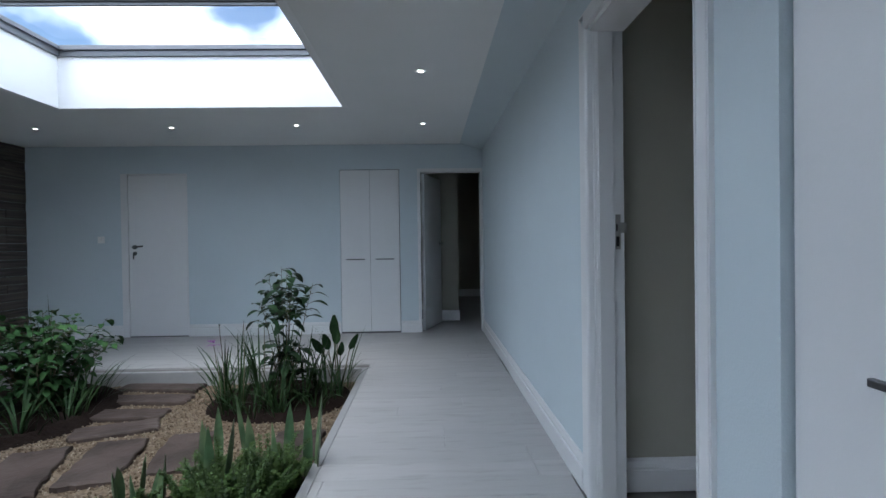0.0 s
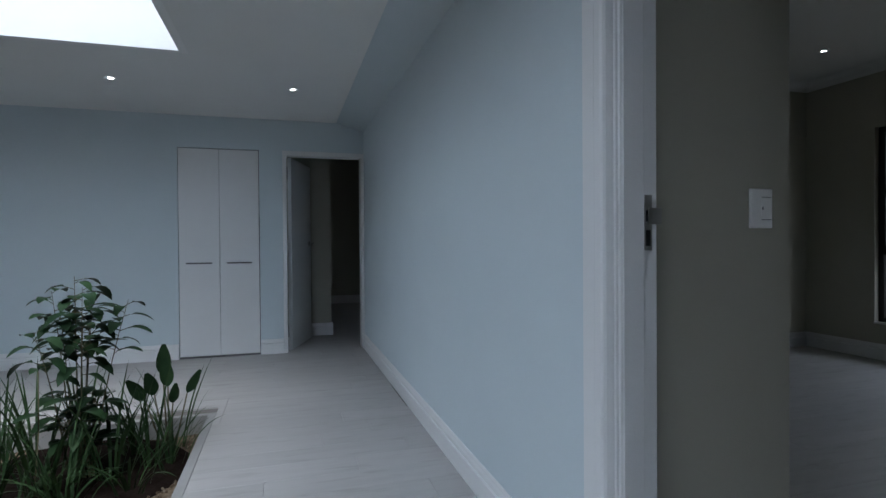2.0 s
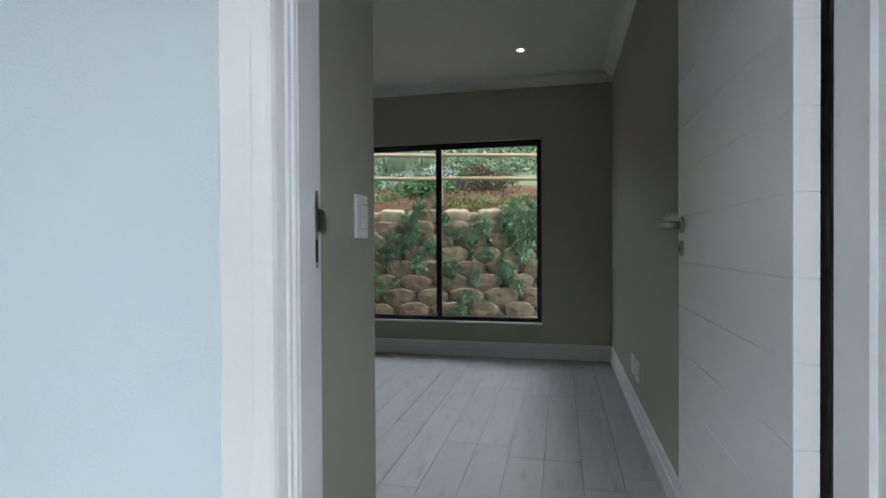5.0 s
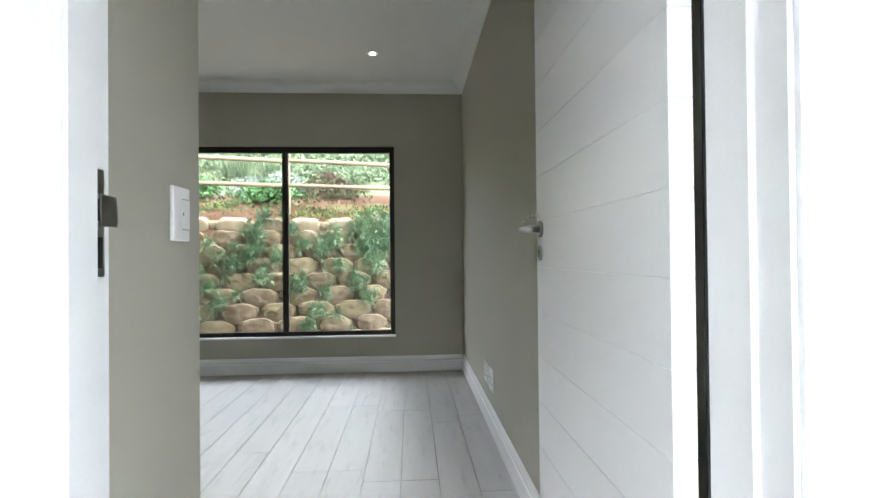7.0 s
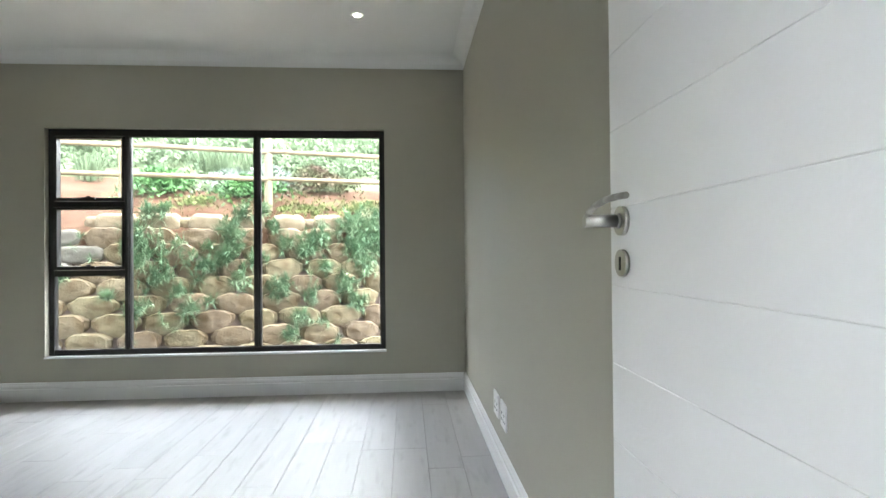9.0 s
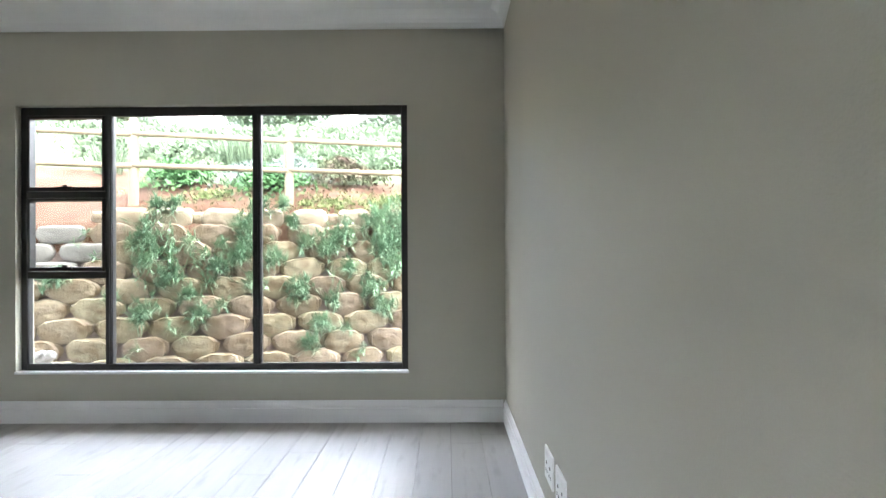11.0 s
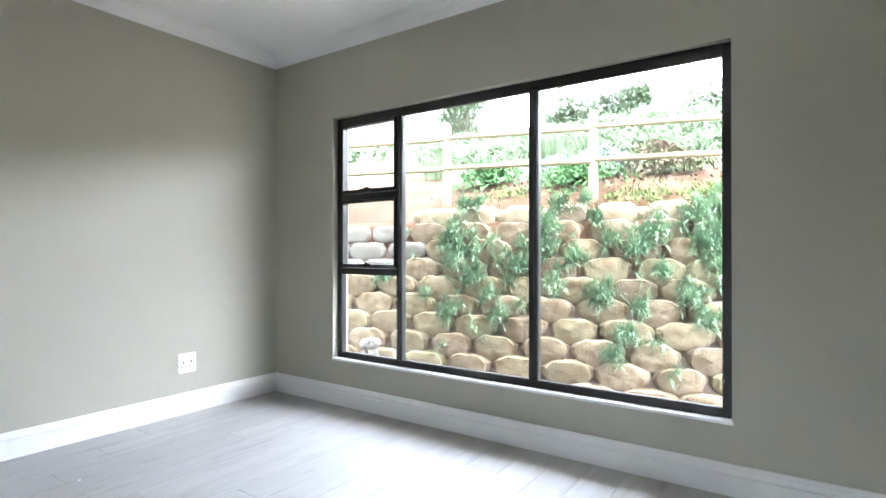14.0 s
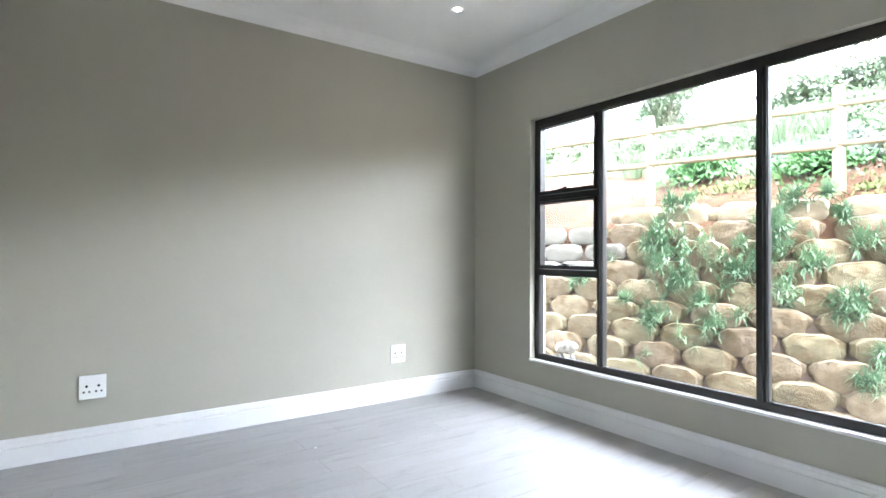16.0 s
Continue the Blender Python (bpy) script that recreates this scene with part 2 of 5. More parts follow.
def box(bm, x0, y0, z0, x1, y1, z1, bevel=0.0, mat=0):
    vs = [bm.verts.new((x, y, z)) for x in (x0, x1) for y in (y0, y1) for z in (z0, z1)]
    fs = [bm.faces.new([vs[i] for i in q]) for q in ((0, 1, 3, 2), (4, 6, 7, 5), (0, 4, 5, 1), (2, 3, 7, 6), (0, 2, 6, 4), (1, 5, 7, 3))]
    for f in fs:
        f.material_index = mat
    if bevel:
        edges = list({e for f in fs for e in f.edges})
        bmesh.ops.bevel(bm, geom=edges, offset=bevel, segments=2, affect="EDGES", profile=0.5)
    return fs


def boxes(*rows, bevel=0.0):
    bm = bmesh.new()
    for r in rows:
        box(bm, *r, bevel=bevel)
    return bm


def rod(bm, a, b, r0, r1=None, n=10, caps=True):
    """Tapered round bar from a to b."""
    a, b = Vector(a), Vector(b)
    r1 = r0 if r1 is None else r1
    q = (b - a).to_track_quat("Z", "Y")
    rings = []
    for p, r in ((a, r0), (b, r1)):
        rings.append([bm.verts.new(p + q @ Vector((r * math.cos(2 * math.pi * i / n), r * math.sin(2 * math.pi * i / n), 0))) for i in range(n)])
    for i in range(n):
        f = bm.faces.new((rings[0][i], rings[0][(i + 1) % n], rings[1][(i + 1) % n], rings[1][i]))
        f.smooth = True
    if caps:
        bm.faces.new(rings[0][::-1])
        bm.faces.new(rings[1])


def extrude_profile(bm, profile, a, b, out):
    """A moulding: profile points (outwards, up) swept straight from a to b."""
    a, b, out = Vector(a), Vector(b), Vector(out)
    rows = []
    for p in (a, b):
        rows.append([bm.verts.new(p + out * o + Vector((0, 0, u))) for o, u in profile])
    n = len(profile)
    for i in range(n):
        j = (i + 1) % n
        bm.faces.new((rows[0][i], rows[0][j], rows[1][j], rows[1][i]))
    bm.faces.new(rows[0][::-1])
    bm.faces.new(rows[1])
    bmesh.ops.recalc_face_normals(bm, faces=bm.faces[:])

# ---- plan ----
HX, FY = 1.475, 7.94            # hall: side wall face, far wall face
LX, BY = -4.25, -1.8            # hall: tiled wall face, wall behind the start
RX0, RX1 = 2.206, 6.0           # bedroom: closet wall face, window wall face
RY0, RY1 = 2.488, 6.545         # bedroom: long wall by the door, opposite wall
TOP = 2.79                      # ceiling height
RAFT = 2.40                     # underside of the hall's dropped ceiling
DY0, DY1, DTOP = 2.532, 3.42, 2.034   # bedroom doorway
PY = 3.533                      # passage wall beside the doorway


def two_tone(name, rows, label, pick):
    """Wall whose faces take the hall's or the bedroom's paint by the way that they face."""
    bm = boxes(*rows)
    bm.normal_update()
    bmesh.ops.recalc_face_normals(bm, faces=bm.faces[:])
    for f in bm.faces:
        f.material_index = pick(f)
    return solid(name, bm, [BLUE, BEIGE], label, "wall", "structure")


# side wall of the hall, with the cupboard's recess and the bedroom doorway
two_tone("wall_east", [
    (HX, BY, 0, 1.615, 0.74, TOP), (HX + 0.06, 0.74, 0, 1.615, 2.2, 2.09), (HX, 0.74, 2.09, 1.615, 2.2, TOP),
    (HX, 2.2, 0, 1.615, DY0 - 0.03, TOP), (HX, DY0 - 0.03, DTOP + 0.03, 1.615, DY1 + 0.03, TOP), (HX, DY1 + 0.03, 0, 1.615, FY + 0.14, TOP)],
    "pale blue painted wall along the hall", lambda f: 1 if f.normal.x > 0.5 else 0)
solid("wall_closet", boxes((1.615, PY, 0, RX0, RY1, TOP)), BEIGE, "warm grey painted wall beside the bedroom doorway", "wall", "structure")
solid("wall_south", boxes((1.615, RY0 - 0.14, 0, RX1, RY0, TOP)), BEIGE, "warm grey painted long bedroom wall", "wall", "structure")
solid("wall_north", boxes((RX0, RY1, 0, RX1, RY1 + 0.14, TOP)), BEIGE, "warm grey painted bedroom wall with two sockets", "wall", "structure")
WY0, WY1, WZ0, WZ1 = 3.155, 5.862, 0.347, 2.186
solid("wall_window", boxes((RX1, RY0 - 0.14, -0.3, RX1 + 0.165, WY0, TOP), (RX1, WY1, -0.3, RX1 + 0.165, RY1 + 0.14, TOP),
                           (RX1, WY0, -0.3, RX1 + 0.165, WY1, WZ0), (RX1, WY0, WZ1, RX1 + 0.165, WY1, TOP)), BEIGE,
      "warm grey painted bedroom wall round the window", "wall", "structure")

# far wall of the hall: door, cupboard recess, open doorway
CX0, CX1, CTOP = -0.347, 0.41, 2.085
D1X0, D1X1, D1TOP = -3.035, -2.258, 2.055
D2X0, D2X1, D2TOP = 0.655, 1.468, 2.062
two_tone("wall_far", [
    (LX, FY, 0, D1X0, FY + 0.14, TOP), (D1X0, FY + 0.05, 0, D1X1, FY + 0.14, D1TOP), (D1X0, FY, D1TOP, D1X1, FY + 0.14, TOP),
    (D1X1, FY, 0, CX0, FY + 0.14, TOP), (CX0, FY + 0.06, 0, CX1, FY + 0.14, CTOP), (CX0, FY, CTOP, CX1, FY + 0.14, TOP),
    (CX1, FY, 0, D2X0, FY + 0.14, TOP), (D2X0, FY, D2TOP, D2X1, FY + 0.14, TOP), (D2X1, FY, 0, HX, FY + 0.14, TOP)],
    "pale blue painted end wall of the hall", lambda f: 1 if f.normal.y > 0.5 else 0)
solid("wall_tiled", boxes((LX - 0.14, BY - 0.14, 0, LX - 0.012, FY + 0.14, TOP)), BLUE, "hall wall behind the dark striped tiles", "wall", "structure")
solid("wall_back", boxes((LX, BY - 0.14, 0, 1.615, BY, TOP)), BLUE, "pale blue painted wall at the hall's near end", "wall", "structure")

# dark room past the open door at the hall's end
solid("wall_room_left", boxes((0.30, FY + 0.14, 0, 0.42, 12.4, TOP)), BEIGE, "warm grey wall of the unlit end room", "wall", "structure")
solid("wall_room_stub", boxes((0.42, 8.92, 0, 1.20, 9.07, TOP)), BEIGE, "warm grey wall end inside the unlit room", "wall", "structure")
solid("wall_room_back", boxes((0.30, 12.4, 0, 3.2, 12.54, TOP)), BEIGE, "warm grey back wall of the unlit end room", "wall", "structure")
# the opening in this wall is unseen, added to let in sky light
solid("wall_room_right", boxes((3.06, FY + 0.14, 0, 3.2, 10.2, TOP), (3.06, 10.2, 0, 3.2, 10.7, 1.4), (3.06, 10.2, 1.9, 3.2, 10.7, TOP), (3.06, 10.7, 0, 3.2, 12.4, TOP)), BEIGE, "warm grey side wall of the end room, with an added opening for light", "wall", "structure")
solid("wall_room_front", boxes((1.615, FY, 0, 3.2, FY + 0.14, TOP)), BEIGE, "warm grey front wall of the unlit end room", "wall", "structure")
solid("ceiling_end_room", boxes((0.30, FY, TOP, 3.2, 12.54, TOP + 0.1)), WHITE_CEIL, "white ceiling of the unlit end room", "ceiling", "structure")

# ceilings: dropped board with the skylight's opening, slab above it, bedroom ceiling
# SY0: unseen near end, set far back so that more daylight reaches the hall
SX0, SX1, SY0, SY1, STOP = -2.55, 0.0, -1.1, 6.06, 2.86
solid("ceiling_hall", boxes((LX, BY, RAFT, SX0 - 0.05, FY, RAFT + 0.04), (SX1 + 0.05, BY, RAFT, 1.187, FY, RAFT + 0.04),
                            (SX0 - 0.05, BY, RAFT, SX1 + 0.05, SY0 - 0.05, RAFT + 0.04), (SX0 - 0.05, SY1 + 0.05, RAFT, SX1 + 0.05, FY, RAFT + 0.04)), WHITE_CEIL,
      "white dropped plasterboard ceiling of the hall", "ceiling", "structure")
solid("ceiling_slab", boxes((LX - 0.14, BY - 0.14, TOP, SX0 - 0.05, FY + 0.14, TOP + 0.1), (SX1 + 0.05, BY - 0.14, TOP, 1.615, FY + 0.14, TOP + 0.1),
                            (SX0 - 0.05, BY - 0.14, TOP, SX1 + 0.05, SY0 - 0.05, TOP + 0.1), (SX0 - 0.05, SY1 + 0.05, TOP, SX1 + 0.05, FY + 0.14, TOP + 0.1)), BLUE,
      "slab over the hall", "ceiling", "structure")
bm = bmesh.new()
extrude_profile(bm, [(0.0, -0.075), (0.288, 0.002), (0.288, 0.06), (0.0, 0.06)], (HX, BY, RAFT), (HX, FY, RAFT), (-1, 0, 0))
solid("ceiling_soffit", bm, BLUE, "pale blue slanted soffit between the hall's wall and its ceiling", "ceiling", "structure")
solid("skylight_shaft", boxes((SX0 - 0.05, SY0 - 0.05, RAFT - 0.002, SX0, SY1 + 0.05, STOP), (SX1, SY0 - 0.05, RAFT - 0.002, SX1 + 0.05, SY1 + 0.05, STOP),
                              (SX0, SY0 - 0.05, RAFT - 0.002, SX1, SY0, STOP), (SX0, SY1, RAFT - 0.002, SX1, SY1 + 0.05, STOP)), SHAFT,
      "white plastered skylight shaft over the planter", "skylight", "structure")
solid("ceiling_bedroom", boxes((1.615, RY0 - 0.14, TOP, RX1 + 0.165, RY1 + 0.14, TOP + 0.1)), WHITE_CEIL, "white bedroom ceiling", "ceiling", "structure")

# unseen eaves, added to hold sky light off the garden wall and bedroom
solid("added_eaves", boxes((RX1 - 0.3, -3.0, TOP + 0.101, RX1 + 1.38, 10.0, TOP + 0.28), (RX1 + 1.38, -3.0, TOP + 0.04, RX1 + 1.41, 10.0, TOP + 0.30)), WHITE_CEIL,
      "unseen white eaves added to cut the sky light at the bedroom window", "roof", "structure")

# subfloors under the planks; the planter's pit is left open
PX0, PX1, PY0, PY1 = -3.3, 0.155, 0.75, 6.0
PIT = -0.12
solid("floor_hall", boxes((LX - 0.14, BY - 0.14, -0.3, PX0 - 0.05, FY, -0.012), (PX1 + 0.05, BY - 0.14, -0.3, 1.545, FY + 0.14, -0.012),
                          (PX0 - 0.05, BY - 0.14, -0.3, PX1 + 0.05, PY0 - 0.05, -0.012), (PX0 - 0.05, PY1 + 0.05, -0.3, PX1 + 0.05, FY + 0.14, -0.012)), JOINT,
      "grey bed under the hall's planks", "floor", "structure")
solid("floor_bedroom", boxes((1.545, RY0 - 0.14, -0.3, RX1, RY1 + 0.14, -0.012)), JOINT, "grey bed under the bedroom's planks", "floor", "structure")
solid("floor_end_room", boxes((0.30, FY + 0.14, -0.3, 3.2, 12.54, 0.0), (D2X0, FY, -0.012, D2X1, FY + 0.14, 0.0)), PLANK, "pale grey plank floor of the unlit end room", "floor", "structure")

# skirtings: moulded boards
SKIRT = [(0, 0), (0.018, 0), (0.018, 0.097), (0.0105, 0.100), (0.0105, 0.107), (0.0155, 0.111), (0.0140, 0.126), (0.0090, 0.136), (0.0090, 0.143), (0.004, 0.150), (0, 0.150)]


def skirting(name, a, b, out, label="white moulded skirting board"):
    bm = bmesh.new()
    extrude_profile(bm, SKIRT, (*a, 0), (*b, 0), (*out, 0))
    return solid(name, bm, WHITE_WOOD, label, "baseboard", "structure")


skirting("baseboard", (HX, 3.545), (HX, FY - 0.018), (-1, 0))
skirting("baseboard", (HX, 2.2), (HX, 2.435), (-1, 0))
skirting("baseboard", (LX, FY), (D1X0 - 0.045, FY), (0, -1))
skirting("baseboard", (D1X1 + 0.004, FY), (CX0 - 0.004, FY), (0, -1))
skirting("baseboard", (CX1 + 0.004, FY), (D2X0 - 0.020, FY), (0, -1))
skirting("baseboard", (1.63, PY), (RX0 + 0.018, PY), (0, -1))
skirting("baseboard", (RX0, PY), (RX0, RY1), (1, 0))
skirting("baseboard", (RX0 + 0.018, RY1), (RX1 - 0.018, RY1), (0, -1))
skirting("baseboard", (RX1, RY0 + 0.018), (RX1, RY1), (-1, 0))
skirting("baseboard", (1.65, RY0), (RX1, RY0), (0, 1))
skirting("baseboard", (0.42, 8.92), (1.218, 8.92), (0, -1))
skirting("baseboard", (1.2, 8.92), (1.2, 9.07), (1, 0))
skirting("baseboard", (0.42, 12.4), (3.06, 12.4), (0, -1))

# bedroom cornice
COVE = [(0, 0)] + [(0.09 - 0.09 * math.cos(a), 0.09 * math.sin(a)) for a in [radians(d) for d in (8, 25, 42, 60, 76)]] + [(0.095, 0.095), (0.0, 0.095)]
for a, b, out in (((RX0, RY1), (RX1, RY1), (0, -1)), ((RX1, RY0), (RX1, RY1), (-1, 0)), ((1.615, RY0), (RX1, RY0), (0, 1)), ((RX0, PY), (RX0, RY1), (1, 0))):
    bm = bmesh.new()
    extrude_profile(bm, COVE, (*a, TOP - 0.095), (*b, TOP - 0.095), (*out, 0))
    solid("trim_cornice", bm, WHITE_CEIL, "white coved cornice", "trim", "structure")

# planter kerb
solid("kerb", boxes((PX1, PY0 - 0.05, -0.3, PX1 + 0.05, PY1 + 0.05, 0.002), (PX0 - 0.05, PY0 - 0.05, -0.3, PX0, PY1 + 0.05, 0.002),
                    (PX0, PY0 - 0.05, -0.3, PX1, PY0, 0.002), (PX0, PY1, -0.3, PX1, PY1 + 0.05, 0.002), bevel=0.004), KERB,
      "grey concrete kerb round the indoor planter", "kerb", "structure")


# ---- doorways ----
def architrave_hall():
    """Stepped white architrave round the bedroom doorway, on the hall's side, and the lining of the opening."""
    d = thing("door_1", pose(1.545, (DY0 + DY1) / 2, 0), "white bedroom door opened against the wall, in a moulded frame", "door")
    d["kind"] = "structure"
    inv = d.matrix_world.inverted()

    def add(name, bm, mat, label="", parent=d):
        bm.transform(inv)
        return part(name, bm, mat, parent, label)

    # moulded board on the lock side, in plan: x, distance past the opening
    nose = [(HX, 0.0305), (HX, 0.130), (HX - 0.009, 0.130), (HX - 0.0135, 0.124), (HX - 0.0145, 0.066), (HX - 0.0165, 0.060), (HX - 0.0165, 0.034), (HX - 0.013, 0.026), (HX - 0.006, 0.021),
            (HX + 0.006, 0.0170), (HX + 0.013, 0.0150), (HX + 0.016, 0.0105), (HX + 0.022, 0.0085), (HX + 0.025, 0.0035), (HX + 0.031, 0.0015), (HX + 0.033, 0.0), (HX + 0.033, 0.0305)]
    bm = bmesh.new()
    low = [bm.verts.new((x, DY1 + o, 0)) for x, o in nose]
    top = [bm.verts.new((x, DY1 + o, DTOP + o * 0.8)) for x, o in nose]
    for a in range(len(nose)):
        b = (a + 1) % len(nose)
        bm.faces.new((low[a], low[b], top[b], top[a]))
    bmesh.ops.recalc_face_normals(bm, faces=bm.faces[:])
    add("architrave", bm, WHITE_WOOD)
    steps = [(0.028, 0.016), (0.036, 0.0185), (0.046, 0.0165), (0.112, 0.0145), (0.121, 0.010)]
    bm = bmesh.new()
    for (a, h), (b, _) in zip(steps[:-1], steps[1:]):
        box(bm, HX - h, DY0 - b * 0.76, 0, HX, DY0 - a * 0.76, DTOP + b * 0.8)
    add("architrave", bm, WHITE_WOOD)
    bm = bmesh.new()
    for (a, h), (b, _) in zip(steps[:-1], steps[1:]):
        box(bm, HX - h - 0.0005, DY0 - a * 0.76, DTOP + a * 0.8, HX, DY1 + a, DTOP + b * 0.8)
    add("architrave_head", bm, WHITE_WOOD)
    add("jamb", boxes((HX + 0.033, DY1, 0, 1.572, DY1 + 0.031, DTOP + 0.03), (1.572, DY1 + 0.012, 0, 1.62, DY1 + 0.031, DTOP + 0.03), bevel=0.0015), WHITE_WOOD)
    add("jamb", boxes((1.534, DY0 - 0.031, 0, 1.638, DY0 - 0.001, DTOP + 0.03),
                      (HX - 0.006, DY0 - 0.0205, 0, 1.534, DY0 - 0.012, DTOP + 0.03)), WHITE_WOOD)
    add("head_jamb", boxes((HX - 0.002, DY0, DTOP, 1.62, DY1, DTOP + 0.03)), WHITE_WOOD)
    # lock strike in the jamb
    bm = boxes((1.580, DY1 + 0.0085, 1.10, 1.603, DY1 + 0.012, 1.25), (1.590, DY1 + 0.006, 1.17, 1.632, DY1 + 0.0085, 1.215), bevel=0.001)
    add("strike_plate", bm, STEEL, "brushed steel strike plate")
    bm = boxes((1.583, DY1 + 0.0078, 1.112, 1.597, DY1 + 0.0084, 1.155), (1.583, DY1 + 0.0078, 1.178, 1.589, DY1 + 0.0084, 1.208))
    add("strike_slots", bm, BLACK)
    # the leaf, grooved on both faces, standing open
    x0, x1, y0, y1 = 1.645, 2.535, 2.547, 2.588
    grooves = [0.073 + 0.1445 * i for i in range(14)]
    zs = [0.006] + grooves + [2.026]
    bm = bmesh.new()
    for a, b in zip(zs[:-1], zs[1:]):
        box(bm, x0, y0, a + 0.0005, x1, y1, b - 0.0005, bevel=0.0012)
    box(bm, x0 + 0.0014, y0 + 0.0014, 0.006, x1 - 0.0014, y1 - 0.0014, 2.026)
    add("leaf", bm, WHITE_WOOD, "white grooved timber door leaf")
    for z in (0.25, 1.82):
        bm = bmesh.new()
        rod(bm, (1.641, 2.541, z - 0.05), (1.641, 2.541, z + 0.05), 0.005)
        add("hinge", bm, STEEL, "steel butt hinge")
    # black strip that stands in for the shade of the hinge gap
    bm = boxes((1.6382, 2.506, 0.01, 1.6445, 2.534, 2.024))
    add("gap_shade", bm, BLACK, "black strip for the shade in the hinge gap")
    # small black bumps along the strip, level with the grooves
    for z in grooves:
        bm = bmesh.new()
        rod(bm, (1.634, 2.520, z - 0.004), (1.634, 2.520, z + 0.004), 0.006, n=8)
        add("gap_bump", bm, BLACK)
    # lever handle: round rose, neck, flat lever with a raised bow, key rose
    hz, hx = 1.203, 2.474
    bm = bmesh.new()
    rod(bm, (hx, y1, hz), (hx, y1 + 0.009, hz), 0.026, n=24)
    rod(bm, (hx, y1 + 0.009, hz), (hx, y1 + 0.014, hz), 0.014, n=16)
    rod(bm, (hx, y1 + 0.014, hz), (hx, y1 + 0.072, hz), 0.0115, n=16)
    bow = [(0.0, 0.068, 0.004), (0.010, 0.067, 0.014), (0.030, 0.063, 0.024), (0.058, 0.056, 0.031), (0.088, 0.048, 0.034), (0.110, 0.041, 0.034)]
    for (ax, ay, az), (bx, by, bz) in zip(bow[:-1], bow[1:]):
        rod(bm, (hx - ax, y1 + ay, hz + az), (hx - bx, y1 + by, hz + bz), 0.0055, n=10)
    add("lever_handle", bm, STEEL, "brushed steel lever on a round rose")
    bm = bmesh.new()
    rod(bm, (hx, y1, hz - 0.075), (hx, y1 + 0.008, hz - 0.075), 0.024, n=24)
    add("key_rose", bm, STEEL)
    bm = boxes((hx - 0.004, y1 + 0.008, hz - 0.088, hx + 0.004, y1 + 0.0088, hz - 0.064))
    add("keyhole", bm, BLACK)
    bm = bmesh.new()
    rod(bm, (hx, y0, hz), (hx, y0 - 0.009, hz), 0.026, n=20)
    rod(bm, (hx, y0 - 0.009, hz), (hx, y0 - 0.03, hz), 0.010, n=12)
    rod(bm, (hx, y0 - 0.03, hz), (hx - 0.1, y0 - 0.03, hz), 0.008, n=12)
    add("lever_handle", bm, STEEL, "brushed steel lever on a round rose")
    return d


architrave_hall()


def closed_door():
    d = thing("door_2", pose((D1X0 + D1X1) / 2, FY, 0), "closed flat white door with a steel lever", "door")
    d["kind"] = "structure"
    inv = d.matrix_world.inverted()

    def add(name, bm, mat, label=""):
        bm.transform(inv)
        return part(name, bm, mat, d, label)

    add("door_frame", boxes((D1X0 - 0.045, FY - 0.014, 0, D1X0 + 0.04, FY + 0.05, D1TOP), (D1X1 - 0.012, FY - 0.003, 0, D1X1, FY + 0.05, D1TOP),
                            (D1X0 + 0.04, FY - 0.003, D1TOP - 0.012, D1X1 - 0.012, FY + 0.05, D1TOP), bevel=0.003), WHITE_WOOD)
    add("leaf", boxes((D1X0 + 0.043, FY + 0.002, 0.012, D1X1 - 0.015, FY + 0.042, D1TOP - 0.015), bevel=0.002), WHITE_WOOD)
    add("threshold", boxes((D1X0 + 0.04, FY - 0.005, 0.0, D1X1 - 0.012, FY + 0.05, 0.010)), DARK_STEEL)
    hx, hz = D1X0 + 0.115, 1.135
    bm = bmesh.new()
    rod(bm, (hx, FY + 0.002, hz), (hx, FY - 0.008, hz), 0.027, n=20)
    rod(bm, (hx, FY - 0.008, hz), (hx, FY - 0.05, hz), 0.010, n=12)
    rod(bm, (hx - 0.006, FY - 0.05, hz), (hx + 0.12, FY - 0.05, hz + 0.012), 0.010, n=12)
    add("lever_handle", bm, DARK_STEEL, "steel lever on a round rose")
    bm = bmesh.new()
    rod(bm, (hx, FY + 0.002, hz - 0.08), (hx, FY - 0.008, hz - 0.08), 0.025, n=20)
    box(bm, hx - 0.004, FY - 0.04, hz - 0.092, hx + 0.004, FY - 0.008, hz - 0.068)
    add("key_rose", bm, DARK_STEEL)
    bm = boxes((hx - 0.012, FY - 0.034, hz - 0.15, hx + 0.004, FY - 0.030, hz - 0.092))
    add("key", bm, DARK_STEEL, "key hanging in the lock")


closed_door()


